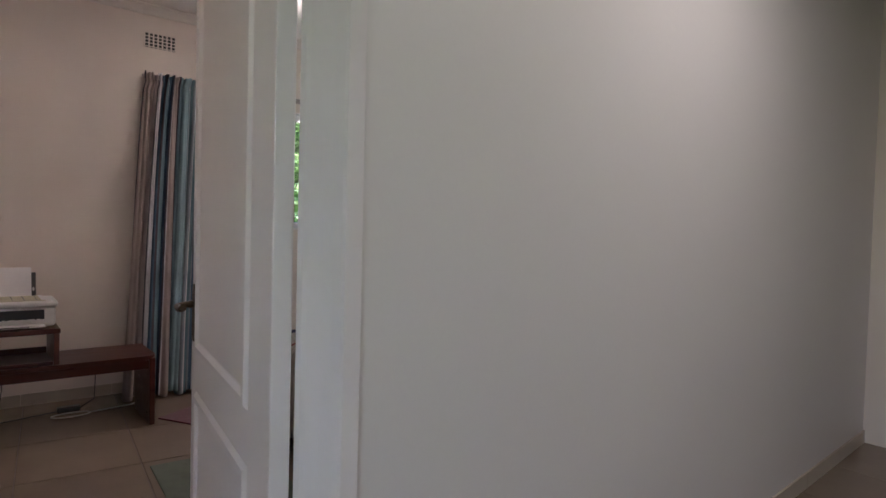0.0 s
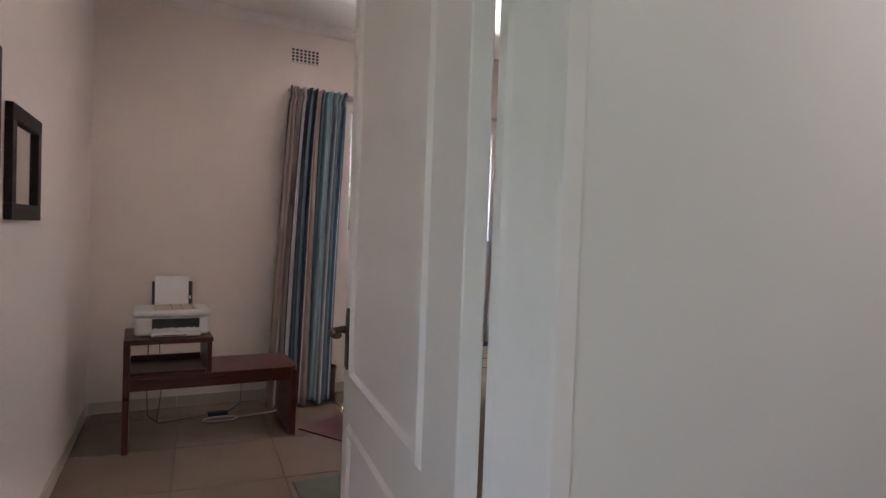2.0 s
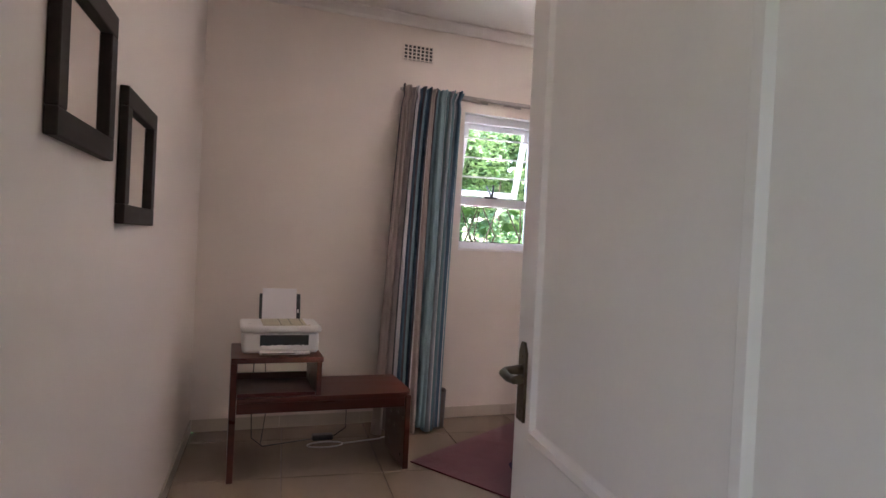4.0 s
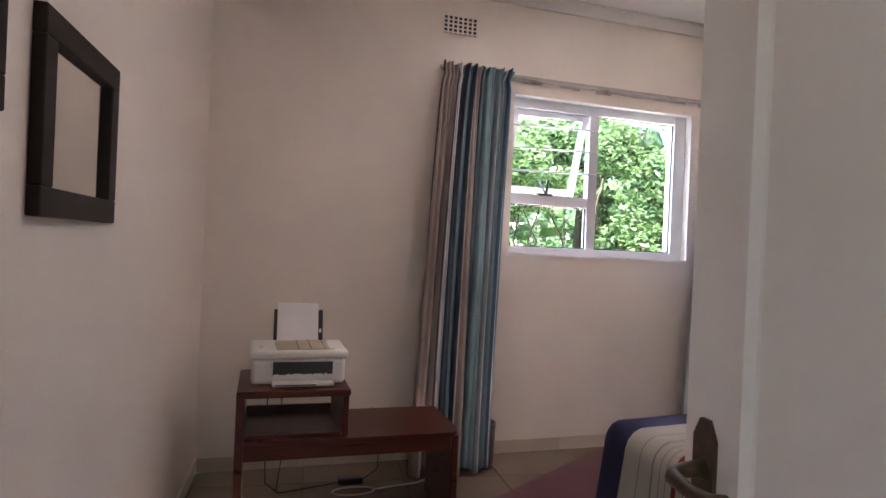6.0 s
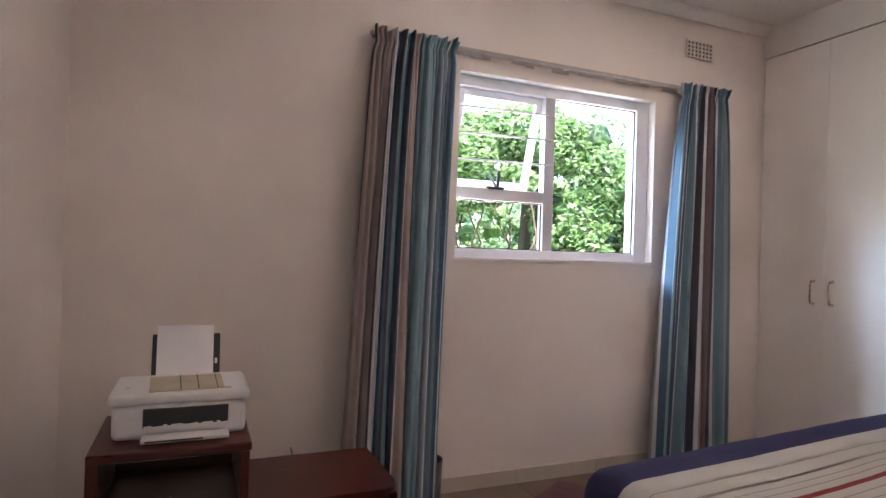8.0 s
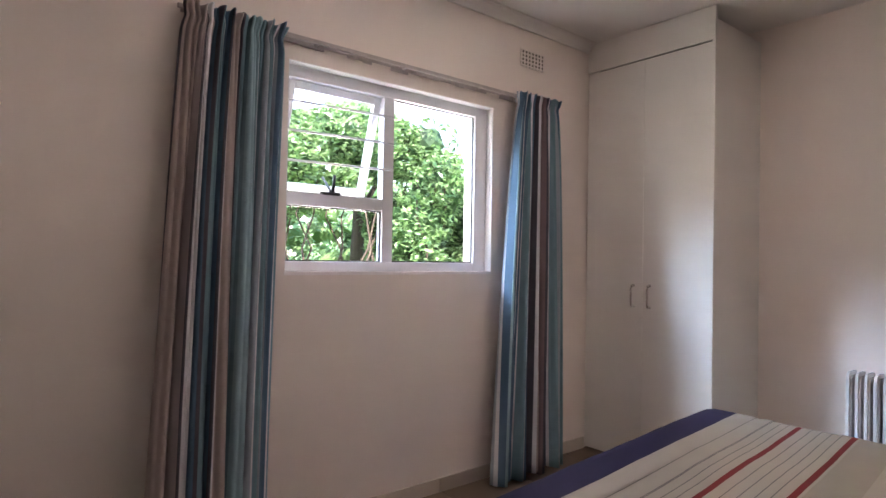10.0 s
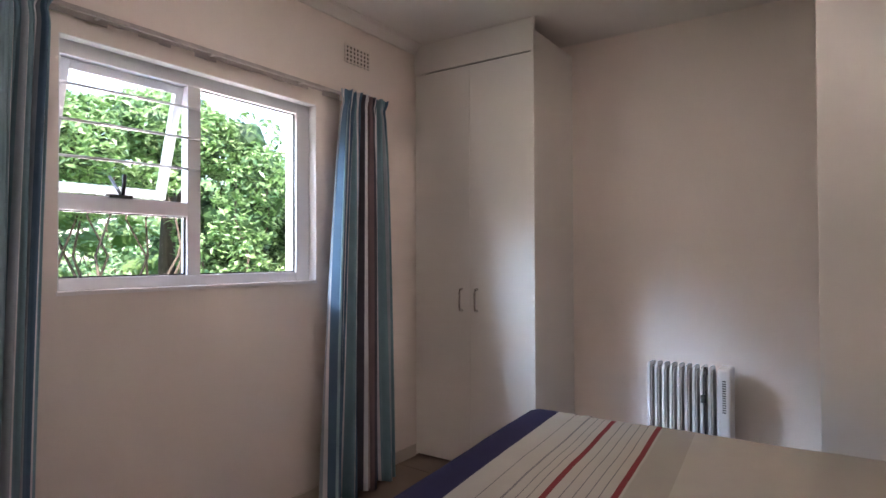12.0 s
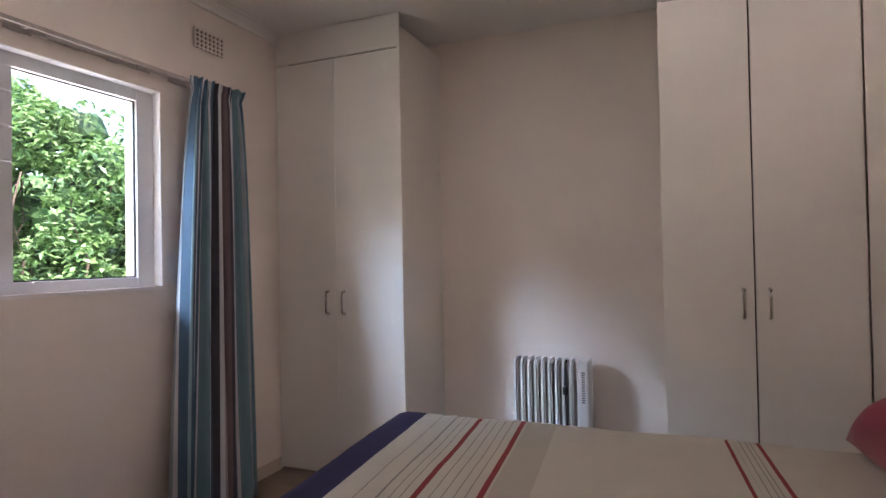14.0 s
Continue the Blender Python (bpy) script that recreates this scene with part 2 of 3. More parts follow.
def cove(bm, a, b, inward):
    """Plaster cornice from a to b."""
    prof = [(0, 0), (0.012, 0), (0.02, 0.02), (0.045, 0.045), (0.065, 0.05), (0.065, 0.058), (0, 0.058)]
    rings = []
    for p in (a, b):
        rings.append([bm.verts.new((p[0] + inward[0] * d, p[1] + inward[1] * d, H - 0.06 + h)) for d, h in prof])
    n = len(prof)
    for i in range(n):
        bm.faces.new((rings[0][i], rings[0][(i + 1) % n], rings[1][(i + 1) % n], rings[1][i]))
    bm.faces.new(rings[0])
    bm.faces.new(rings[1][::-1])


bm = bmesh.new()
cove(bm, (left_x(WY) + 0.002, WY - 0.002), (3.58, WY - 0.002), (0, -1))
cove(bm, (left_x(0.7) + 0.002, 0.7), (left_x(WY - 0.07) + 0.002, WY - 0.07), (1, 0))
setting("trim", bm, CEIL, "small white plaster cornice under the ceiling", "cornice")

# floors
bm = bmesh.new()
box(bm, -1.2, 6.4, -1.6, 4.0, -0.2, -0.006)
floor = setting("floor", bm, GROUT, "large beige ceramic floor tiles with dark joints", "floor")

# doorway lining
frame_root = root("door_frame", (DX1, 0.55, 0), "white painted pressed-steel door frame with rounded ridge", "door frame", kind="structure")
for side, x in ((1, DX1), (-1, DX0)):
    bm = bmesh.new()
    y0 = hall_y(x) - 0.008
    prof = [(0.032, 0.0), (0.0, 0.003), (-0.004, 0.010), (-0.009, 0.035), (-0.014, 0.052), (-0.017, 0.062), (-0.019, 0.072), (-0.026, 0.100), (-0.031, 0.112), (-0.031, 0.134), (0.032, 0.150)]
    foot = [(x + side * d, y0 + h) for d, h in prof]
    prism(bm, foot if side < 0 else foot[::-1], 0, DZ + 0.03)
    part("jamb", bm, WHITE, frame_root)
bm = bmesh.new()
prism(bm, [(DX0 + 0.02, hall_y(0) - 0.03), (DX1 - 0.02, hall_y(DX1) - 0.008), (DX1 - 0.02, hall_y(DX1) + 0.15), (DX0 + 0.02, hall_y(0) + 0.15)], DZ - 0.01, DZ + 0.04)
part("head", bm, WHITE, frame_root)

# ---- door leaf, open into the room ----
HX, HY = 0.583, 0.604
angle = math.atan2(1.518 - HY, 0.697 - HX)
DM = Matrix.Translation((HX, HY, 0)) @ Matrix.Rotation(angle, 4, "Z")
DW, DT, DH = 0.920, 0.040, 2.03
door = root("door_1", (HX, HY, 0.0), "white painted panelled door standing open into the room", "door", kind="structure")


def raised(bm, x0, x1, z0, z1, y, out):
    """Panel with a rounded moulding ring, on the face at y, facing out."""
    steps = [(0, 0.0), (0.010, 0.009), (0.026, 0.010), (0.036, 0.001), (0.046, -0.003)]
    rings = []
    for inset, h in steps:
        rings.append([bm.verts.new(p) for p in ((x0 + inset, y + out * h, z0 + inset), (x1 - inset, y + out * h, z0 + inset), (x1 - inset, y + out * h, z1 - inset), (x0 + inset, y + out * h, z1 - inset))])
    for a, b in zip(rings, rings[1:]):
        for i in range(4):
            bm.faces.new((a[i], a[(i + 1) % 4], b[(i + 1) % 4], b[i]))
    bm.faces.new(rings[-1])


bm = rbox(0.0, DW, -DT, 0, 0.008, DH, 0.003)
part("leaf", bm, WHITE, door, m=DM)
for z0, z1 in ((0.18, 0.64), (0.76, 1.88)):
    for y, out in ((0.0005, 1), (-DT - 0.0005, -1)):
        bm = bmesh.new()
        raised(bm, 0.165, DW - 0.095, z0, z1, y, out)
        part("panel", bm, WHITE, door, m=DM)
for z in (0.25, 1.80):
    bm = bmesh.new()
    rod(bm, [(-0.007, -DT - 0.004, z - 0.04), (-0.007, -DT - 0.004, z + 0.04)], 0.005, 10)
    part("hinge", bm, WHITE, door, m=DM)
for y, out in ((0, 1), (-DT, -1)):
    lo, hi = sorted((y, y + out * 0.006))
    bm = bmesh.new()
    e = DW - 0.048
    pts = [(e - 0.021, 0.79), (e + 0.021, 0.79), (e + 0.021, 0.945), (e + 0.008, 0.968), (e - 0.008, 0.968), (e - 0.021, 0.945)]
    a, b = [bm.verts.new((px, lo, pz)) for px, pz in pts], [bm.verts.new((px, hi, pz)) for px, pz in pts]
    bm.faces.new(a)
    bm.faces.new(b[::-1])
    for i in range(6):
        bm.faces.new((a[i], a[(i + 1) % 6], b[(i + 1) % 6], b[i]))
    plate = part("handle_plate", bm, BRONZE, door, "aged bronze back plate", m=DM)
    bm = bmesh.new()
    yy = y + out * 0.006
    rod(bm, [(e, yy, 0.905), (e, yy + out * 0.018, 0.905), (e, yy + out * 0.038, 0.903), (e - 0.012, yy + out * 0.047, 0.901), (e - 0.05, yy + out * 0.049, 0.899), (e - 0.085, yy + out * 0.047, 0.902), (e - 0.105, yy + out * 0.043, 0.908)], [0.013, 0.010, 0.009, 0.010, 0.009, 0.009, 0.010], 10)
    part("lever", bm, BRONZE, plate, "worn bronze lever handle", m=DM)
    for z in (0.81, 0.935):
        bm = bmesh.new()
        rod(bm, [(e, yy - out * 0.001, z), (e, yy + out * 0.0015, z)], 0.004, 8)
        part("screw", bm, BRONZE, plate, m=DM)

# ---- window ----
win = root("window_1", (2.1, 4.08, OZ0), "white aluminium window with one sash propped open", "window", kind="structure")
FY0, FY1 = 4.052, 4.10
frame_bars = [("frame_jamb", OX0, 1.524, OZ0, OZ1), ("frame_jamb", 2.642, OX1, OZ0, OZ1), ("frame_sill", 1.524, 2.642, OZ0, 1.196), ("frame_head", 1.524, 2.642, 2.016, OZ1), ("mullion", 2.030, 2.093, 1.196, 2.016), ("transom", 1.524, 2.030, 1.447, 1.507)]
for n, x0, x1, z0, z1 in frame_bars:
    part(n, rbox(x0, x1, FY0, FY1, z0, z1, 0.003), ALU, win)
for x0, x1, z0, z1 in ((2.093, 2.642, 1.196, 2.016), (1.524, 2.030, 1.196, 1.447)):
    bm = bmesh.new()
    box(bm, x0, x1, 4.074, 4.078, z0, z1)
    for n, a, b, c, d in (("gasket", x0, x1, z0, z0 + 0.006), ("gasket", x0, x1, z1 - 0.006, z1), ("gasket", x0, x0 + 0.005, z0 + 0.006, z1 - 0.006), ("gasket", x1 - 0.006, x1, z0 + 0.006, z1 - 0.006)):
        g = bmesh.new()
        box(g, a, b, 4.066, 4.073, c, d)
        part(n, g, BLACK, win)
    p = part("pane", bm, PANE, win)
    p.visible_shadow = False
SM = Matrix.Translation((0, 4.09, 2.015)) @ Matrix.Rotation(radians(17), 4, "X")
sash_w = 0.036
for x0, x1, z0, z1 in ((1.538, 1.538 + sash_w, -0.505, 0), (2.032 - sash_w, 2.032, -0.505, 0), (1.574, 1.996, -sash_w, 0), (1.574, 1.996, -0.505, -0.505 + sash_w)):
    part("sash_bar", rbox(x0, x1, -0.012, 0.018, z0, z1, 0.002), ALU, win, m=SM)
bm = bmesh.new()
box(bm, 1.574, 1.996, 0.001, 0.005, -0.469, -0.036)
p = part("sash_pane", bm, PANE, win, m=SM)
p.visible_shadow = False
bm = bmesh.new()
rod(bm, [(1.755, 4.062, 1.512), (1.757, 4.10, 1.545), (1.76, 4.17, 1.60)], 0.006)
box(bm, 1.70, 1.79, 4.045, 4.075, 1.503, 1.517)
rod(bm, [(1.757, 4.058, 1.512), (1.760, 4.05, 1.60)], 0.008)
part("stay", bm, BLACK, win, "black casement stay")
for z in (1.648, 1.782, 1.914):
    bm = bmesh.new()
    rod(bm, [(OX0 + 0.01, 4.046, z - 0.004), (2.085, 4.046, z + 0.006)], 0.0055, 8)
    part("burglar_bar", bm, ALU, win, "thin white security bar")
bm = bmesh.new()
box(bm, OX0 - 0.004, OX1 - 0.002, WY - 0.006, FY0, OZ0 - 0.012, OZ0 + 0.003)
part("sill", bm, WHITE, win)

for x0, x1, z0, z1 in ((OX0 + 0.001, OX0 + 0.004, OZ0 + 0.004, OZ1 - 0.004), (OX1 - 0.004, OX1 - 0.001, OZ0 + 0.004, OZ1 - 0.004), (OX0 + 0.005, OX1 - 0.005, OZ1 - 0.004, OZ1 - 0.001)):
    bm = bmesh.new()
    box(bm, x0, x1, WY + 0.001, FY0 - 0.001, z0, z1)
    part("reveal_lining", bm, REVEAL, win, "white painted reveal")

# ---- air vents ----
for x0, hole, hole_shade in ((1.051, 0.0175, BLACK), (2.940, 0.0155, VENT_SHADE)):
    vent = root("air_vent", (x0 + 0.1, WY, 2.37), "cream wall vent pierced with rows of small square holes", "vent", "wall vents", "structure")
    bm = bmesh.new()
    z0, z1, x1 = 2.366, 2.458, x0 + 0.198
    # shallow dark plate: its colour stands in for shade deep in the holes
    box(bm, x0, x1, WY - 0.010, WY - 0.004, z0 - 0.004, z1 + 0.004)
    part("backing", bm, hole_shade, vent)
    cols, rows_n = 7, 4
    cw, ch = (x1 - x0) / cols, (z1 - z0) / rows_n
    sw, sh = (cw - hole) / 2 - 0.001, (ch - hole) / 2
    for i in range(cols + 1):
        bm = bmesh.new()
        c = x0 + i * cw
        box(bm, c - sw, c + sw, WY - 0.016, WY - 0.010, z0 - 0.007, z1 + 0.007)
        part("slat", bm, WALL, vent)
    for j in range(rows_n + 1):
        bm = bmesh.new()
        c = z0 + j * ch
        box(bm, x0 - 0.007, x1 + 0.007, WY - 0.0165, WY - 0.0105, c - sh, c + sh)
        part("slat", bm, WALL, vent)

# ---- curtain rail and scar on the wall ----
rail = root("curtain_rail", (2.1, 3.95, 2.16), "thin pale curtain rail fixed over the window", "curtain rail")
part("track", rbox(1.03, 3.19, 3.945, 3.957, 2.148, 2.166, 0.002), PLASTER, rail)
for x in (1.06, 1.62, 2.10, 2.60, 3.16):
    part("bracket", rbox(x - 0.008, x + 0.008, 3.957, WY, 2.152, 2.164, 0.001), PLASTER, rail)
rng = random.Random(5)
bm = bmesh.new()
x = 1.45
while x < 2.85:
    w = rng.uniform(0.05, 0.14)
    d = rng.uniform(0.003, 0.007)
    zc = 2.158 + rng.uniform(-0.006, 0.006)
    h = rng.uniform(0.010, 0.020)
    box(bm, x, x + w, WY - d, WY - 0.001, zc - h, zc + h)
    x += w * 0.93
bmesh.ops.bevel(bm, geom=bm.edges[:], offset=0.002, segments=1, affect="EDGES")
setting("plaster_repair", bm, PLASTER, "uneven grey plaster repair line above the window", "wall patch")


# ---- curtains ----
def curtain(name_label, top, low, top_z, low_z, y_top, y_low, stripes, folds, seed):
    rng = random.Random(seed)
    total = sum(w for _, w in stripes)
    pos = 0.0
    us, mats_of = [0.0], []
    for key, w in stripes:
        n = max(2, round(w / total * 190))
        for k in range(n):
            us.append((pos + w * (k + 1) / n) / total)
            mats_of.append(key)
        pos += w
    keys = list(CLOTH)
    phase = [rng.uniform(0, 6.28) for _ in range(6)]
    levels = [0, 0.007, 0.015, 0.022, 0.028, 0.034, 0.042, 0.055, 0.075, 0.1, 0.13, 0.165] + [0.2 + 0.8 * k / 26 for k in range(27)]
    nv = len(levels) - 1
    bm = bmesh.new()
    grid = []
    for v in levels:
        z = top_z + (low_z - top_z) * v
        x0, x1 = top[0] + (low[0] - top[0]) * v ** 0.8, top[1] + (low[1] - top[1]) * v ** 0.8
        yb = y_top + (y_low - y_top) * v
        frill = max(0.0, 1 - v / 0.03)
        tape = math.exp(-((v - 0.03) / 0.014) ** 2)
        pleat = math.exp(-max(0.0, v - 0.03) / 0.10)
        row = []
        for u in us:
            a = folds * 2 * math.pi * u
            warp = 0.35 * math.sin(a * 0.31 + phase[0]) + 0.45 * v * math.sin(a * 0.23 + phase[1] + 1.6 * v)
            wave = math.sin(a + phase[2] + 1.6 * warp)
            soft = math.copysign(abs(wave) ** 0.9, wave)
            y = (0.024 + 0.015 * v) * (1 - 0.55 * pleat) * soft + 0.009 * math.sin(2.3 * a + phase[3] + v * 1.4) * (1 - 0.4 * pleat)
            y += 0.006 * math.sin(4.1 * a + phase[5] - v * 1.3) + 0.008 * v * math.sin(0.5 * a + phase[4] + 2.1 * v)
            y += 0.013 * pleat * (1 - 0.5 * tape) * math.sin(2.6 * a + phase[1] + 0.4 * math.sin(a)) + 0.008 * frill * math.sin(2.6 * a + phase[4])
            xx = x0 + (x1 - x0) * u + 0.012 * math.cos(a + phase[2] + warp) * (0.3 + v) * (1 - pleat) + 0.007 * math.sin(3.2 * v + a * 0.2 + phase[5])
            xx += frill * (0.005 * math.sin(1.7 * a + phase[0]) + 0.010 * (u - 0.5)) - 0.02 * tape * (u - 0.5)
            zz = z + 0.005 * frill * math.sin(1.3 * a + phase[0]) + 0.003 * frill * math.sin(5 * a) + (0.014 * math.sin(0.6 * a + phase[3]) if v == 1 else 0)
            row.append(bm.verts.new((xx, yb + y, zz)))
        grid.append(row)
    for j in range(nv):
        for i in range(len(us) - 1):
            f = bm.faces.new((grid[j][i], grid[j][i + 1], grid[j + 1][i + 1], grid[j + 1][i]))
            f.smooth = True
            f.material_index = keys.index(mats_of[i])
    c = root("curtain", ((low[0] + low[1]) / 2, y_low, low_z), name_label, "curtain", "window curtains")
    ob = part("drape", bm, list(CLOTH.values()), c)
    ob.modifiers.new("thickness", "SOLIDIFY").thickness = 0.003
    for i in range(9):
        x = top[0] + (top[1] - top[0]) * (i + 0.5) / 9
        b2 = bmesh.new()
        rod(b2, [(x, 3.951, top_z - 0.012), (x, 3.94, top_z - 0.05), (x, y_top + 0.01, top_z - 0.06)], 0.0025, 6)
        part("hook", b2, ALU, c)
    return c


STRIPES_A = [("ink", 0.15), ("taupe", 1.1), ("ink", 0.12), ("taupe", 0.5), ("mauve", 0.5), ("ink", 0.08), ("pearl", 0.45), ("mauve", 0.4), ("deep", 0.6), ("ink", 0.2), ("teal", 0.5), ("pearl", 0.08), ("deep", 0.7), ("ink", 0.12), ("pearl", 0.1), ("taupe", 0.8), ("plum", 0.3), ("ink", 0.15), ("teal", 0.6), ("aqua", 0.9), ("pearl", 0.08), ("teal", 0.7), ("steel", 0.25), ("pearl", 0.1), ("teal", 0.6), ("pearl", 0.08), ("steel", 0.5), ("deep", 0.3), ("pearl", 0.08), ("teal", 0.3)]
STRIPES_B = [("steel", 0.2), ("pearl", 0.12), ("deep", 0.2), ("aqua", 0.15), ("pearl", 0.1), ("deep", 0.3), ("pearl", 0.12), ("deep", 0.25), ("pearl", 0.1), ("teal", 0.3), ("deep", 0.2), ("pearl", 0.1), ("teal", 0.3), ("pearl", 0.08), ("deep", 0.2), ("ink", 0.9), ("pearl", 0.1), ("taupe", 0.55), ("pearl", 0.08), ("plum", 0.6), ("ink", 0.4), ("pearl", 0.12), ("steel", 0.2), ("pearl", 0.1), ("deep", 0.3), ("pearl", 0.08), ("teal", 0.5), ("steel", 0.15), ("teal", 0.3), ("pearl", 0.08), ("deep", 0.35), ("teal", 0.3)]
curtain("long striped curtain in taupe, navy and teal, drawn aside", (1.035, 1.435), (0.905, 1.315), 2.168, 0.03, 3.90, 3.72, STRIPES_A, 6.5, 3)
curtain("long striped curtain in blue, plum and teal, drawn aside", (2.83, 3.18), (2.640, 3.175), 2.168, 0.03, 3.90, 3.84, STRIPES_B, 5.5, 8)


# ---- wardrobes ----
def bow_handle(bm, x, y, z0, z1):
    rod(bm, [(x, y, z0), (x - 0.022, y, z0 + 0.004), (x - 0.028, y, z0 + 0.02), (x - 0.028, y, z1 - 0.02), (x - 0.022, y, z1 - 0.004), (x, y, z1)], [0.009, 0.008, 0.0065, 0.0065, 0.008, 0.009], 8)


def wardrobe(label, y0, y1, split, handles, hz, gap, edge):
    FX = 3.587
    w = root("wardrobe", ((FX + RX) / 2, (y0 + y1) / 2, 0), label, "wardrobe", "built-in wardrobes")
    part("side_panel", rbox(FX + 0.002, RX - 0.002, y0, y0 + 0.018, 0.0, H - 0.075, 0.001), BOARD, w)
    part("side_panel", rbox(FX + 0.09, RX - 0.002, y1 - 0.018, y1, 0.0, H - 0.075, 0.001), BOARD, w)
    # added dark board behind the doors; its colour gives the gaps their shade
    part("gap_shade_board", rbox(FX + 0.10, FX + 0.108, y0 + 0.019, y1 - 0.019, 0.012, H - 0.075, 0.001), DARKGAP, w)
    part("top_board", rbox(FX + 0.03, RX - 0.002, y0 + 0.018, y1 - 0.018, H - 0.11, H - 0.092, 0.001), BOARD, w)
    part("top_filler", rbox(FX, FX + 0.018, y0, y1, 2.447, H - 0.004, 0.001), BOARD, w)
    part("plinth", rbox(FX + 0.06, FX + 0.068, y0 + 0.018, y1 - 0.018, 0, 0.012, 0.001), BOARD, w)
    for a, b, hy in ((y0 + 0.002, split - gap, handles[0]), (split + gap, y1 - edge, handles[1])):
        d = part("cupboard_door", rbox(FX, FX + 0.018, a, b, 0.016, 2.438, 0.0015), BOARD, w)
        bm = bmesh.new()
        bow_handle(bm, FX, hy, hz[0], hz[1])
        part("handle", bm, CHROME, d, "small satin metal bow handle")


wardrobe("tall white built-in wardrobe with two doors beside the window", 3.152, WY - 0.003, 3.580, (3.532, 3.640), (0.945, 1.075), 0.0009, 0.008)
wardrobe("tall white built-in wardrobe with two doors beside the heater", 1.000, 1.800, 1.420, (1.362, 1.466), (0.965, 1.092), 0.0035, 0.001)
bm = bmesh.new()
box(bm, 3.60, 3.618, hall_y(3.6) + 0.152, 0.990, 0, H - 0.002)
setting("wardrobe_filler", bm, BOARD, "narrow white filler board beside the wardrobe", "filler panel")

# ---- mirrors ----
for ya, yb, za, zb in ((1.475, 1.872, 1.338, 1.678), (2.005, 2.425, 1.192, 1.552)):
    yc, zc = (ya + yb) / 2, (za + zb) / 2
    MM = Matrix.Translation((left_x(yc), yc, zc)) @ Matrix.Rotation(-math.atan(0.05), 4, "Z")
    hw, hh, fw = (yb - ya) / 2, (zb - za) / 2, 0.052
    mir = root("wall_mirror", (left_x(yc), yc, za), "rectangular mirror in a wide dark brown wooden frame", "mirror", "pair of wall mirrors")
    for n, a, b, c, d in (("frame_rail", -hw, hw, hh - fw, hh), ("frame_rail", -hw, hw, -hh, -hh + fw), ("frame_stile", -hw, -hw + fw, -hh + fw, hh - fw), ("frame_stile", hw - fw, hw, -hh + fw, hh - fw)):
        part(n, rbox(0.001, 0.024, a, b, c, d, 0.003), FRAMEWOOD, mir, m=MM)
    bm = bmesh.new()
    box(bm, 0.006, 0.010, -hw + fw, hw - fw, -hh + fw, hh - fw)
    part("glass", bm, MIRROR, mir, "silvered mirror glass", m=MM)

# ---- bench with raised shelf ----
desk = root("telephone_bench", (0.52, 3.4, 0), "dark red-brown wooden bench with a raised shelf", "bench")
DY0, DY1 = 3.19, 3.60
part("end_panel", rbox(0.075, 0.105, DY0, DY1, 0.0, 0.585, 0.004), DARKWOOD, desk)
part("end_panel", rbox(0.935, 0.965, DY0, DY1 - 0.02, 0.0, 0.385, 0.004), DARKWOOD, desk)
part("shelf", rbox(0.075, 0.505, DY0 - 0.004, DY1, 0.5665, 0.593, 0.005), DARKWOOD, desk)
part("shelf_support", rbox(0.475, 0.50, DY0 + 0.004, DY1 - 0.01, 0.4015, 0.566, 0.003), DARKWOOD, desk)
bm = bmesh.new()
corner = [(0.975 - 0.07 + 0.07 * math.sin(radians(a)), DY0 - 0.006 + 0.07 - 0.07 * math.cos(radians(a))) for a in range(0, 91, 15)]
prism(bm, [(0.107, DY0 - 0.006)] + corner + [(0.975, DY1), (0.107, DY1)], 0.376, 0.401)
bmesh.ops.bevel(bm, geom=[e for e in bm.edges if abs(e.verts[0].co.z - e.verts[1].co.z) < 1e-5], offset=0.006, segments=2, affect="EDGES", profile=0.5)
part("seat_board", bm, DARKWOOD, desk)
part("nook_back", rbox(0.107, 0.474, DY1 - 0.025, DY1 - 0.008, 0.4015, 0.436, 0.002), DARKWOOD, desk)
part("nook_rail", rbox(0.107, 0.474, DY0 + 0.02, DY0 + 0.035, 0.4015, 0.418, 0.002), DARKWOOD, desk)
part("apron", rbox(0.107, 0.933, DY0 + 0.004, DY0 + 0.026, 0.325, 0.375, 0.003), DARKWOOD, desk)
part("back_rail", rbox(0.107, 0.933, DY1 - 0.05, DY1 - 0.03, 0.31, 0.375, 0.003), DARKWOOD, desk)

# ---- printer ----
pr = root("printer", (0.31, 3.42, 0.593), "white desktop inkjet printer with paper in the feeder", "printer")
PX0, PX1, PY0, PY1, PZ = 0.112, 0.502, 3.275, 3.56, 0.594
part("body", rbox(PX0 + 0.01, PX1 - 0.01, PY0 + 0.012, PY1, PZ, PZ + 0.103, 0.018, 4), PRINTER, pr)
part("lid", rbox(PX0, PX1, PY0, PY1, PZ + 0.1035, PZ + 0.137, 0.014, 4), PRINTER, pr)
part("output_slot", rbox(0.205, 0.44, PY0 + 0.004, PY0 + 0.0125, PZ + 0.035, PZ + 0.092, 0.002), BLACK, pr, "black paper output slot")
bm = bmesh.new()
for i in range(22):
    x = 0.208 + i * 0.0105
    h = 0.006 + 0.005 * rng.random()
    box(bm, x, x + 0.0105, PY0 + 0.001, PY0 + 0.004, PZ + 0.028, PZ + 0.034 + h)
part("inner_tray", bm, PRINTER, pr)
part("tray", rbox(0.203, 0.442, PY0 - 0.045, PY0 + 0.02, PZ + 0.004, PZ + 0.016, 0.003), PRINTER, pr, "white flip-out paper tray")
part("tray_slot", rbox(0.215, 0.37, PY0 - 0.0465, PY0 - 0.0445, PZ + 0.008, PZ + 0.0125, 0.0005), BLACK, pr)
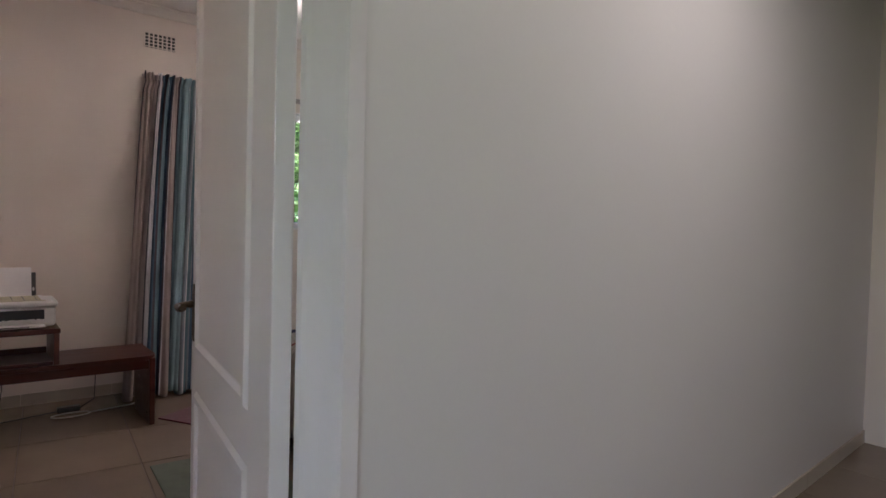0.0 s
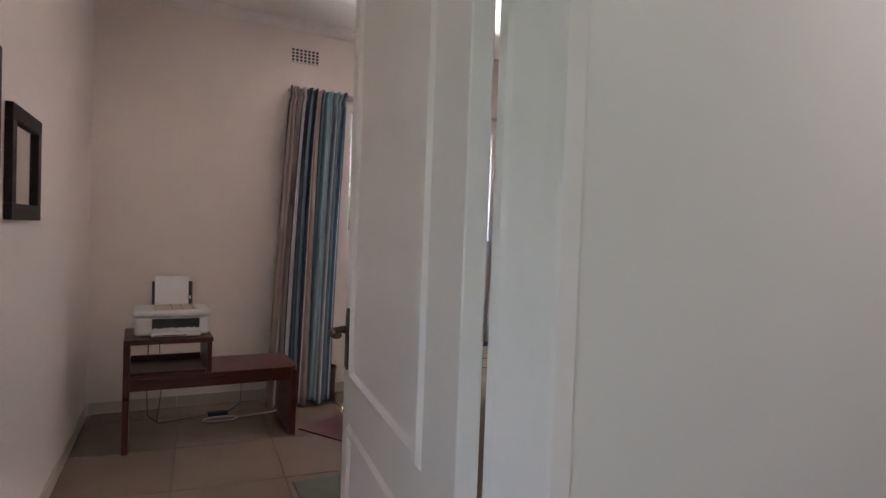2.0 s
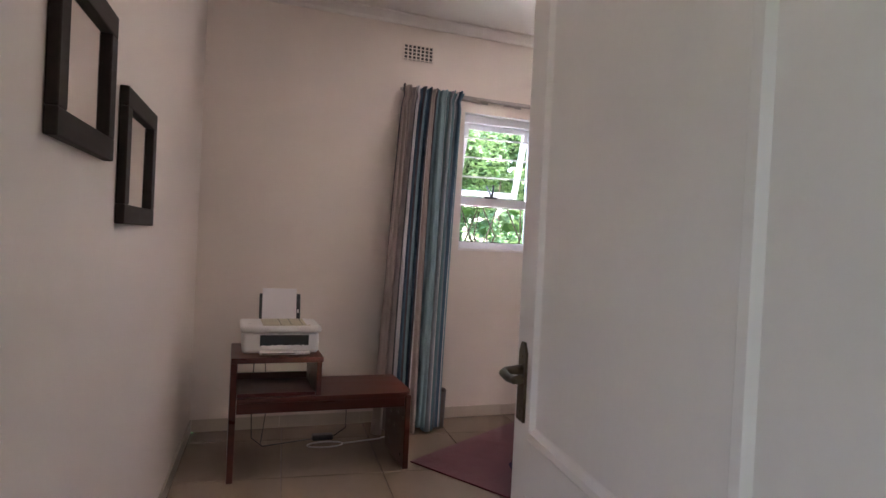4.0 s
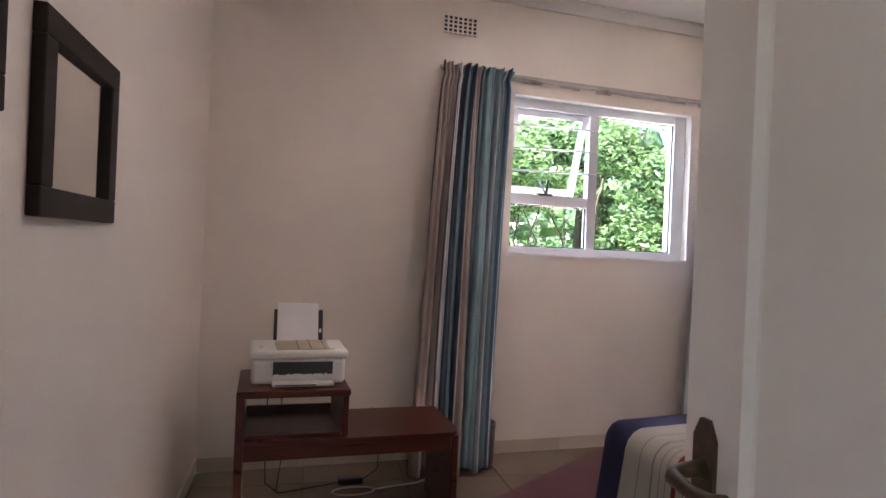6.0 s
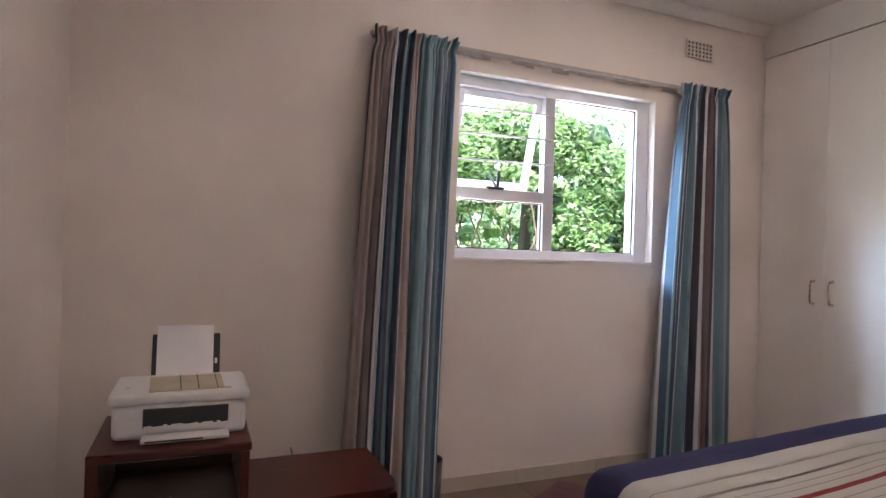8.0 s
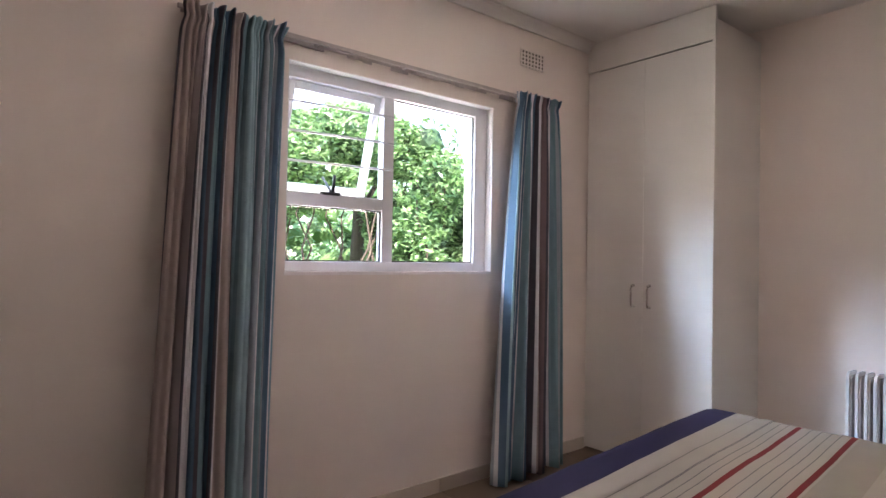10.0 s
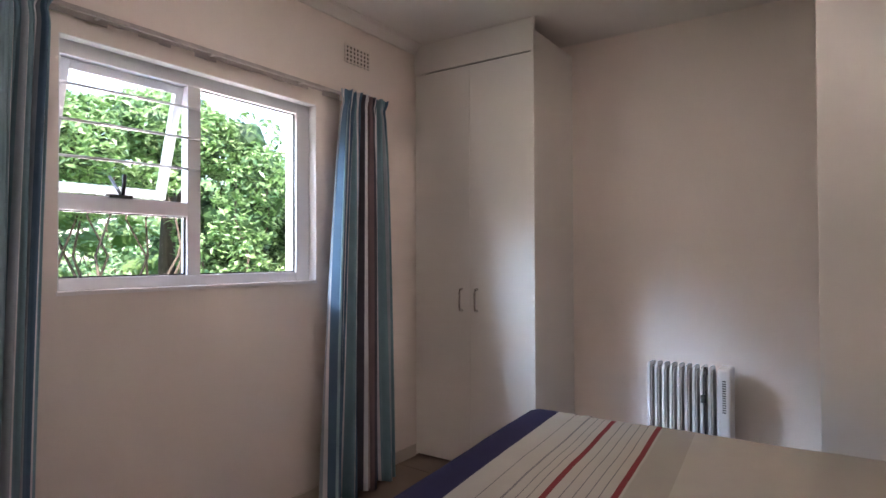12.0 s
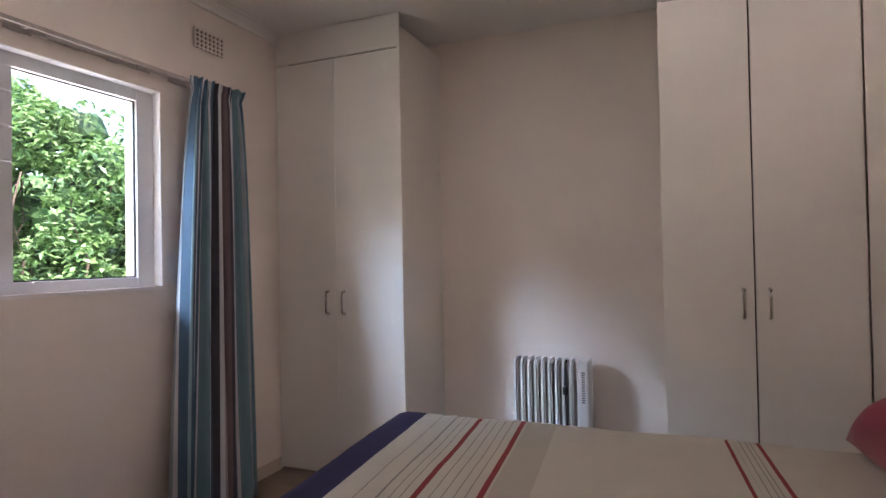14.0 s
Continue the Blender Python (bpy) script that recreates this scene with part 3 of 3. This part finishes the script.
TM = Matrix.Translation((0.31, PY1 - 0.02, PZ + 0.12)) @ Matrix.Rotation(radians(-14), 4, "X")
part("paper_support", rbox(-0.103, 0.112, 0.004, 0.012, 0.0, 0.155, 0.004), BLACK, pr, "black rear paper support", m=TM)
part("width_guide", rbox(0.095, 0.103, -0.006, 0.004, 0.05, 0.068, 0.001), PRINTER, pr, m=TM)
part("button", rbox(0.15, 0.165, 3.36, 3.375, PZ + 0.137, PZ + 0.139, 0.0005), HEATER, pr)
sheet = new("paper_sheet", finish(rbox(-0.088, 0.09, -0.003, 0.002, -0.01, 0.182, 0.0005), "paper_sheet", PAPER, TM))
tagged(sheet, "blank white paper sheets standing in the printer feeder", "paper")
LM = Matrix.Translation((0.33, 3.385, PZ + 0.138)) @ Matrix.Rotation(radians(2), 4, "Z") @ Matrix.Rotation(radians(3), 4, "X")
leaf = root("leaflet", (0.33, 3.385, PZ + 0.138), "tan printed leaflet lying on the printer lid", "leaflet")
part("page", rbox(-0.115, 0.115, -0.085, 0.085, 0.002, 0.006, 0.001), TAN, leaf, m=LM)
for a, b, mt in ((-0.03, -0.026, BLACK), (0.02, 0.024, BLACK), (0.075, 0.078, BLACK), (0.095, 0.115, PAPER)):
    bm = bmesh.new()
    box(bm, a, b, -0.083, 0.083, 0.0065, 0.0072)
    part("print_bar", bm, mt, leaf, m=LM)

# ---- bin ----
waste = root("waste_bin", (1.32, 3.85, 0), "small dark metal waste bin behind the curtain", "bin")
bm = bmesh.new()
n = 32
prof = [(0.064, 0.004), (0.072, 0.0), (0.080, 0.225), (0.082, 0.232), (0.079, 0.235), (0.076, 0.225), (0.068, 0.008)]
rings = [[bm.verts.new((1.32 + r * math.cos(2 * math.pi * k / n), 3.85 + r * math.sin(2 * math.pi * k / n), z)) for k in range(n)] for r, z in prof]
for a, b in zip(rings, rings[1:]):
    for k in range(n):
        bm.faces.new((a[k], a[(k + 1) % n], b[(k + 1) % n], b[k]))
bm.faces.new(rings[-1])
bm.faces.new(rings[0][::-1])
STEEL_DARK = mat("dull_dark_steel", (0.20, 0.17, 0.16), 0.38, 0.15, 8, 200, 0.05, metal=0.8)
part("shell", bm, STEEL_DARK, waste, smooth=True)

# ---- cables and power strip under the bench ----
strip = root("power_adapter", (0.60, 3.72, 0), "black power adapter lying on the tiles", "adapter")
part("housing", rbox(0.54, 0.66, 3.70, 3.75, 0.0, 0.032, 0.008, 3), BLACK, strip)
bm = bmesh.new()
rod(bm, [(0.52 + 0.10 * math.cos(a) + 0.08, 3.62 + 0.045 * math.sin(a), 0.006) for a in [i * 0.35 for i in range(19)]], 0.0035, 6)
rod(bm, [(0.70, 3.62, 0.006), (0.80, 3.64, 0.005), (0.92, 3.66, 0.005), (1.02, 3.72, 0.005), (1.1, 3.8, 0.005)], 0.0035, 6)
tagged(new("white_cable", finish(bm, "white_cable", GREYCABLE)), "coiled white cable on the floor under the bench", "cable")
bm = bmesh.new()
rod(bm, [(0.24, 3.57, 0.60), (0.20, 3.63, 0.55), (0.19, 3.64, 0.3), (0.20, 3.65, 0.06), (0.26, 3.66, 0.006), (0.38, 3.69, 0.006), (0.54, 3.725, 0.008)], 0.003, 6)
rod(bm, [(0.27, 3.57, 0.60), (0.255, 3.63, 0.5), (0.27, 3.64, 0.2), (0.25, 3.66, 0.02)], 0.0025, 6)
tagged(new("printer_cable", finish(bm, "printer_cable", BLACK)), "thin black printer cable hanging to the floor", "cable")
bm = bmesh.new()
rod(bm, [(0.66, 3.73, 0.012), (0.74, 3.76, 0.05), (0.76, 3.86, 0.18), (0.74, 3.98, 0.30)], 0.003, 6)
tagged(new("mains_cable", finish(bm, "mains_cable", BLACK)), "black mains cable rising to the wall", "cable")

# ---- bed ----
bed = root("bed", (2.34, 1.85, 0), "double bed base with a dark cloth cover and mattress", "bed")
BX0, BX1, BY0, BY1, BZ = 1.395, 3.15, 0.90, 2.975, 0.556
SHEAR = Matrix(((1, 0, 0, 0), (0.09, 1, 0, -0.09 * BX1), (0, 0, 1, 0), (0, 0, 0, 1)))
part("base", rbox(BX0 + 0.03, BX1 - 0.03, BY0, BY1 - 0.03, 0.06, 0.30, 0.02), BASECLOTH, bed, m=SHEAR)
part("mattress", rbox(BX0 + 0.015, BX1 - 0.015, BY0, BY1 - 0.015, 0.302, BZ - 0.012, 0.05, 4), CREAM, bed, m=SHEAR)
for x in (BX0 + 0.12, BX1 - 0.12):
    for y in (BY0 + 0.12, BY1 - 0.14):
        bm = bmesh.new()
        rod(bm, [(x, y, 0), (x, y, 0.062)], 0.025, 12)
        part("leg", bm, BLACK, bed, m=SHEAR)


def bedspread():
    drop, r = 0.44, 0.075
    marks = [(0.0, CREAM)]

    def band(b0, b1, m):
        marks.append((b0, m))
        marks.append((b1, CREAM))

    edge = BY1 + 0.0
    for y in (1.545, 1.525, 1.565, 1.51):
        band(y - 0.0015, y + 0.0015, PINSTRIPE)
    band(1.476, 1.490, REDSTRIPE)
    band(1.582, 1.596, REDSTRIPE)
    band(2.215, 2.335, OAT)
    band(2.344, 2.364, REDSTRIPE)
    for y in (2.395, 2.43, 2.465, 2.50):
        band(y - 0.0017, y + 0.0017, PINSTRIPE)
    band(2.535, 2.555, REDSTRIPE)
    for y in (2.585, 2.615, 2.65, 2.685, 2.72):
        band(y - 0.0017, y + 0.0017, PINSTRIPE)
    marks.append((2.80, NAVY))
    marks.sort(key=lambda q: q[0])
    cuts = sorted({round(q[0], 4) for q in marks if q[0] > BY0} | {round(BY0 + i * 0.04, 4) for i in range(int((edge + drop - BY0) / 0.04) + 1)} | {edge + drop})

    def which(b):
        m = CREAM
        for q, k in marks:
            if b >= q:
                m = k
        return m

    mats_list = [CREAM, OAT, NAVY, PINSTRIPE, REDSTRIPE]
    na = 84
    aa = [BX0 - drop + (BX1 - BX0 + 2 * drop) * i / na for i in range(na + 1)]
    spread = root("bedspread", (2.3, 2.0, 0.12), "cream cotton bedspread with navy border and red stripes", "bedspread")
    grid = []
    for b in cuts:
        row = []
        for a in aa:
            ox = a - BX1 + r if a > BX1 - r else (a - BX0 - r if a < BX0 + r else 0.0)
            oy = b - BY1 + r if b > BY1 - r else 0.0
            d = math.hypot(ox, oy)
            x, y, z = a - ox, b - oy, BZ
            if d > 0:
                k = r * math.pi / 2
                hor, dn = (r * math.sin(d / r), r * (1 - math.cos(d / r))) if d < k else (r + 0.10 * (d - k), r + (d - k))
                if d > k:
                    t = d - k
                    hor += 0.016 * t / drop * (math.sin(9 * (x if abs(oy) > abs(ox) else y) + 1.3) + 0.6 * math.sin(21 * (x + y)))
                x, y, z = x + hor * ox / d, y + hor * oy / d, max(BZ - dn, 0.12)
            z += 0.006 * noise.noise(Vector((a * 2.3, b * 2.3, 0.3))) + 0.0018 * noise.noise(Vector((a * 9, b * 9, 4.0)))
            row.append((x, y, z))
        grid.append(row)
    names = {CREAM: "cream_field", OAT: "oatmeal_band", NAVY: "navy_border", PINSTRIPE: "pinstripe", REDSTRIPE: "red_stripe"}
    j = 0
    while j < len(cuts) - 1:
        kind = which((cuts[j] + cuts[j + 1]) / 2)
        e = j
        while e < len(cuts) - 1 and which((cuts[e] + cuts[e + 1]) / 2) is kind:
            e += 1
        bm = bmesh.new()
        vs = [[bm.verts.new(p) for p in grid[q]] for q in range(j, e + 1)]
        for q in range(e - j):
            for i in range(na):
                bm.faces.new((vs[q][i], vs[q][i + 1], vs[q + 1][i + 1], vs[q + 1][i])).smooth = True
        ob = part(names[kind], bm, kind, spread, m=SHEAR)
        sol = ob.modifiers.new("thickness", "SOLIDIFY")
        sol.thickness, sol.use_rim = 0.004, False
        j = e


bedspread()


def cushion(at, size, turn, material, label):
    bm = bmesh.new()
    n = 20
    top, bot = [], []
    for s, store in ((1, top), (-1, bot)):
        for j in range(n + 1):
            row = []
            for i in range(n + 1):
                u, v = i / n * 2 - 1, j / n * 2 - 1
                edge = max(0.0, (1 - u ** 4) * (1 - v ** 4)) ** 0.5
                pin = 1 - 0.07 * (1 - v * v) * abs(u) ** 3 - 0.07 * (1 - u * u) * abs(v) ** 3
                row.append(bm.verts.new((u * size[0] / 2 * pin, v * size[1] / 2 * pin, s * size[2] / 2 * edge + 0.004 * noise.noise(Vector((u * 3, v * 3, s))))))
            store.append(row)
    for store in (top, bot):
        for j in range(n):
            for i in range(n):
                bm.faces.new((store[j][i], store[j][i + 1], store[j + 1][i + 1], store[j + 1][i])).smooth = True
    bmesh.ops.remove_doubles(bm, verts=bm.verts[:], dist=0.002)
    m = Matrix.Translation(at) @ turn
    tagged(new("cushion", finish(bm, "cushion", material, m)), label, "cushion")


cushion((2.86, 0.965, 0.690), (0.50, 0.45, 0.27), Matrix.Rotation(radians(8), 4, "Z") @ Matrix.Rotation(radians(-24), 4, "X"), CUSHION, "plump crimson cushion leaning at the head of the bed")

# ---- rugs ----
RM = Matrix.Translation((1.0, 3.27, 0)) @ Matrix.Rotation(radians(31), 4, "Z")
tagged(new("rug", finish(rbox(0, 1.3, -0.85, 0, 0.001, 0.010, 0.003), "rug", RUG, RM)), "dark red woven rug lying askew beside the bed", "rug")
MM2 = Matrix.Translation((0.80, 2.545, 0)) @ Matrix.Rotation(radians(-3), 4, "Z")
tagged(new("floor_mat", finish(rbox(0, 0.5, -0.8, 0, 0.001, 0.009, 0.003), "floor_mat", MAT_GREEN, MM2)), "pale green mat on the tiles behind the door", "mat")

# ---- oil heater ----
heater = root("oil_heater", (4.0, 2.43, 0), "pale grey finned oil radiator standing against the wall", "heater")


def fin(y):
    bm = bmesh.new()
    x0, x1, z0, z1, r = 3.935, 4.075, 0.09, 0.674, 0.03
    pts = []
    for cx, cz, a0 in ((x1 - r, z1 - r, 0), (x0 + r, z1 - r, 90), (x0 + r, z0 + r, 180), (x1 - r, z0 + r, 270)):
        for k in range(5):
            a = radians(a0 + k * 22.5)
            pts.append((cx + r * math.cos(a), cz + r * math.sin(a)))
    for t, inset in ((0.006, 0.0), (0.013, 0.02)):
        a = [bm.verts.new((x + (inset if x < 4.0 else -inset), y - t, z + (-inset if z > 0.37 else inset))) for x, z in pts]
        b = [bm.verts.new((x + (inset if x < 4.0 else -inset), y + t, z + (-inset if z > 0.37 else inset))) for x, z in pts]
        bm.faces.new(a)
        bm.faces.new(b[::-1])
        for i in range(len(pts)):
            j = (i + 1) % len(pts)
            bm.faces.new((a[i], a[j], b[j], b[i]))
    return bm


for i in range(9):
    part("fin", fin(2.622 - i * 0.0395), HEATER, heater)
part("control_panel", rbox(3.925, 4.085, 2.205, 2.270, 0.07, 0.676, 0.012, 3), PRINTER, heater, "white control end with vent slots")
for i in range(14):
    bm = bmesh.new()
    box(bm, 3.9235, 3.926, 2.225, 2.243, 0.61 - i * 0.0125, 0.616 - i * 0.0125)
    part("vent_slot", bm, BLACK, heater)
for y in (2.56, 2.33):
    part("foot", rbox(3.90, 4.11, y - 0.02, y + 0.02, 0.02, 0.085, 0.008), HEATER, heater)
    for x in (3.92, 4.09):
        bm = bmesh.new()
        rod(bm, [(x, y - 0.015, 0.02), (x, y + 0.015, 0.02)], 0.02, 14)
        part("castor", bm, BLACK, heater)
bm = bmesh.new()
rod(bm, [(4.02, 2.335, 0.60), (4.0, 2.33, 0.665), (3.955, 2.33, 0.672), (3.928, 2.332, 0.63), (3.924, 2.335, 0.52), (3.922, 2.33, 0.43), (3.924, 2.325, 0.3), (3.926, 2.315, 0.14)], 0.005, 8)
rod(bm, [(3.922, 2.335, 0.53), (3.918, 2.333, 0.49)], 0.013, 10)
part("flex", bm, BLACK, heater, "black mains flex draped over the fins")

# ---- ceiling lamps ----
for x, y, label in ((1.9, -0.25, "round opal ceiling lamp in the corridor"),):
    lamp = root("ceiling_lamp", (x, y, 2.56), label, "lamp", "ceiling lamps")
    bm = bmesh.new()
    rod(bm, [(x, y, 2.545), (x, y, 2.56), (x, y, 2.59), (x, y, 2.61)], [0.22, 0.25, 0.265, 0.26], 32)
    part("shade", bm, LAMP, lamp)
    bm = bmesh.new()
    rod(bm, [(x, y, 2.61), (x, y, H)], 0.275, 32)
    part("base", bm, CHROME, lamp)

# ---- outdoors ----
bm = bmesh.new()
box(bm, -300, 300, 4.24, 600, -0.5, -0.15)
box(bm, -300, -1.2, -300, 4.24, -0.5, -0.15)
box(bm, 6.4, 300, -300, 4.24, -0.5, -0.15)
box(bm, -1.2, 6.4, -300, -1.6, -0.5, -0.15)
setting("ground", bm, GRASS, "green lawn outside the window", "ground")
bm = bmesh.new()
box(bm, -1.4, 6.6, -1.9, 4.45, H + 0.22, H + 0.3)
setting("roof", bm, WALL, "plain flat roof slab over the house", "roof")

OUT = random.Random(11)


def leaf_cloud(name, centres, count, size, label, parent, mix=(5, 4, 2, 0)):
    """Many small folded leaves scattered through lumpy ellipsoids."""
    verts, faces, mi = [], [], []
    for _ in range(count):
        (cx, cy, cz), (rx, ry, rz) = OUT.choices(centres, [c[1][0] * c[1][2] for c in centres])[0]
        d = Vector((OUT.gauss(0, 1), OUT.gauss(0, 1), OUT.gauss(0, 1))).normalized()
        rad = OUT.uniform(0.55, 1.0) ** 0.5
        p = Vector((cx + d.x * rx * rad, cy + d.y * ry * rad, cz + d.z * rz * rad))
        p += 0.10 * Vector((noise.noise(p * 3), noise.noise(p * 3 + Vector((9, 0, 0))), noise.noise(p * 3 + Vector((0, 9, 0)))))
        s = size * OUT.uniform(0.6, 1.3)
        e = Euler((OUT.uniform(-1.0, 0.6), OUT.uniform(-0.7, 0.7), OUT.uniform(0, 6.28))).to_matrix()
        n0 = len(verts)
        for q in ((0, -1, 0), (0.42, -0.1, 0.12), (0, 1, -0.1), (-0.42, -0.1, 0.12), (0, 0, 0)):
            verts.append(p + s * (e @ Vector(q)))
        faces += [(n0, n0 + 1, n0 + 4), (n0 + 1, n0 + 2, n0 + 4), (n0 + 2, n0 + 3, n0 + 4), (n0 + 3, n0, n0 + 4)]
        mi += [OUT.choices((0, 1, 2, 3), mix)[0]] * 4
    me = bpy.data.meshes.new(name)
    me.from_pydata(verts, [], faces)
    for m in LEAF:
        me.materials.append(m)
    me.polygons.foreach_set("material_index", mi)
    ob = new(name, me)
    ob.parent = parent
    ob.matrix_parent_inverse = Matrix.Translation(-parent.location)
    tagged(ob, label, kind="stuff")


def shrub(x0, x1, y, z0, z1, depth, count, size, label, stems, crowd=7, mix=(5, 4, 2, 0)):
    top = root("hedge", ((x0 + x1) / 2, y, -0.15), label, "hedge", "garden hedges")
    blobs = []
    for _ in range(int((x1 - x0) * (z1 - z0) * crowd)):
        x = OUT.uniform(x0, x1)
        z = OUT.uniform(z0, z1)
        r = OUT.uniform(0.22, 0.42)
        blobs.append(((x, y + OUT.uniform(-depth, depth), z), (r, r * 0.8, r * 0.85)))
    leaf_cloud("foliage", blobs, count, size, "dense small green leaves", top, mix)
    # solid lumps added to hide the sky; darker leaf colour plays inner shade
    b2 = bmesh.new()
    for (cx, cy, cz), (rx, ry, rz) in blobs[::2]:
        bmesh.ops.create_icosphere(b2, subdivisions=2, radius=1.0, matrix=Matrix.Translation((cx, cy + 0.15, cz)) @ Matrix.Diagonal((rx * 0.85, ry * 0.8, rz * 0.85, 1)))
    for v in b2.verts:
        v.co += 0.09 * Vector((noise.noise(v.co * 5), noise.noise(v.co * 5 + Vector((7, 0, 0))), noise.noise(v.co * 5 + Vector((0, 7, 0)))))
    tagged(part("inner_core", b2, LEAF[2 if mix[2] else 0], top, "added solid foliage core, coloured as inner shade"), kind="stuff")
    for _ in range(stems):
        x = OUT.uniform(x0, x1)
        pts = [Vector((x, y + OUT.uniform(-0.3, 0.3), -0.15))]
        for k in range(6):
            pts.append(pts[-1] + Vector((OUT.uniform(-0.16, 0.16), OUT.uniform(-0.1, 0.1), 0.36)))
        b2 = bmesh.new()
        rod(b2, pts, [0.021 * (1 - 0.11 * k) for k in range(7)], 6)
        part("stem", b2, BARK, top)


shrub(3.95, 7.6, 6.8, 0.1, 2.5, 0.45, 48000, 0.042, "dense leafy hedge with tangled bare stems", 22, 11, (6, 4, 3, 1))
shrub(1.7, 4.1, 7.2, 1.95, 2.65, 0.45, 19000, 0.046, "leafy hedge with open stems and a green clearing below", 22, 11, (6, 5, 2, 1))
# unseen hedge, added and sized to cut off low sky from the north-west
shrub(-4.5, 1.6, 7.4, 0.2, 3.9, 0.6, 16000, 0.07, "tall leafy hedge out of view, added to screen low sky light", 8)
shrub(-1.0, 9.0, 10.0, -0.1, 2.3, 0.8, 30000, 0.06, "low green undergrowth further back in the garden", 6, 14, (2, 2, 0, 8))
shrub(-4.0, 14.0, 14.5, 0.0, 3.0, 1.0, 16000, 0.10, "distant leafy hedge closing the garden", 8, 13, (4, 4, 1, 3))
TX, TY = 4.3, 8.05
tree = root("tree", (TX, TY, -0.15), "brown tree trunk standing in the hedge", "tree")
bm = bmesh.new()
rod(bm, [(TX, TY, -0.15), (TX + 0.01, TY, 0.5), (TX - 0.01, TY, 1.2), (TX + 0.02, TY, 1.9), (TX + 0.04, TY, 2.6)], [0.12, 0.095, 0.09, 0.08, 0.04], 12)
part("trunk", bm, BARK, tree)
for dx, dz in ((-0.6, 1.0), (0.7, 0.9), (0.2, 1.3)):
    bm = bmesh.new()
    rod(bm, [(TX + 0.03, TY, 1.8), (TX + 0.03 + dx * 0.5, TY + 0.1, 1.8 + dz * 0.5), (TX + 0.03 + dx, TY + 0.2, 1.8 + dz)], [0.04, 0.03, 0.012], 8)
    part("limb", bm, BARK, tree)
leaf_cloud("crown", [((TX, TY - 0.1, 2.75), (0.7, 0.4, 0.4)), ((TX + 0.6, TY, 2.6), (0.6, 0.4, 0.4)), ((TX - 0.6, TY, 2.65), (0.6, 0.4, 0.35))], 5000, 0.055, "small green leaves", tree)

# ---- skirting and floor tiles ----


def skirting(a, b, inward, gap=0.5):
    """Tile upstand along a wall, one piece after another."""
    a, b = Vector((*a, 0)), Vector((*b, 0))
    d = (b - a).normalized()
    nrm = Vector((*inward, 0))
    length = (b - a).length
    t = 0.0
    while t < length - 0.01:
        e = min(t + gap - 0.004, length)
        bm = bmesh.new()
        p, q = a + d * t, a + d * e
        foot = [p + nrm * 0.001, q + nrm * 0.001, q + nrm * 0.010, p + nrm * 0.010]
        prism(bm, [(v.x, v.y) for v in foot], 0.0, 0.072)
        part("skirting_tile", bm, SKIRT, skirt)
        t += gap


skirt = root("baseboard", (2.0, WY, 0), "low beige tile skirting along the walls", "skirting", kind="structure")
skirting((left_x(WY) + 0.012, WY), (3.585, WY), (0, -1))
skirting((left_x(0.7), 0.7), (left_x(WY), WY), (1, 0))
skirting((RX, 1.802), (RX, 3.15), (-1, 0))
skirting((DX1 + 0.04, hall_y(DX1 + 0.04)), (4.44, hall_y(4.44)), (0, -1))
skirting((6.2, -1.4), (6.2, 2.4), (-1, 0))

PU, PV, ROT = 0.50, 0.553, radians(-4.6)
tile_mesh = None
for i in range(-4, 13):
    for j in range(-11, 3):
        c0 = Matrix.Rotation(ROT, 4, "Z") @ Vector(((i + 0.5) * PU, (j + 0.5) * PV, 0)) + Vector((0.328, 3.216, 0))
        if not (-0.8 < c0.x < 6.3 and -1.2 < c0.y < 4.1):
            continue
        if tile_mesh is None:
            tile_mesh = finish(rbox(-PU / 2 + 0.003, PU / 2 - 0.003, -PV / 2 + 0.003, PV / 2 - 0.003, -0.008, 0.0, 0.0015, 1), "tile", TILE)
        ob = new("tile", tile_mesh)
        ob.matrix_world = Matrix.Translation(c0) @ Matrix.Rotation(ROT, 4, "Z")
        ob.parent = floor
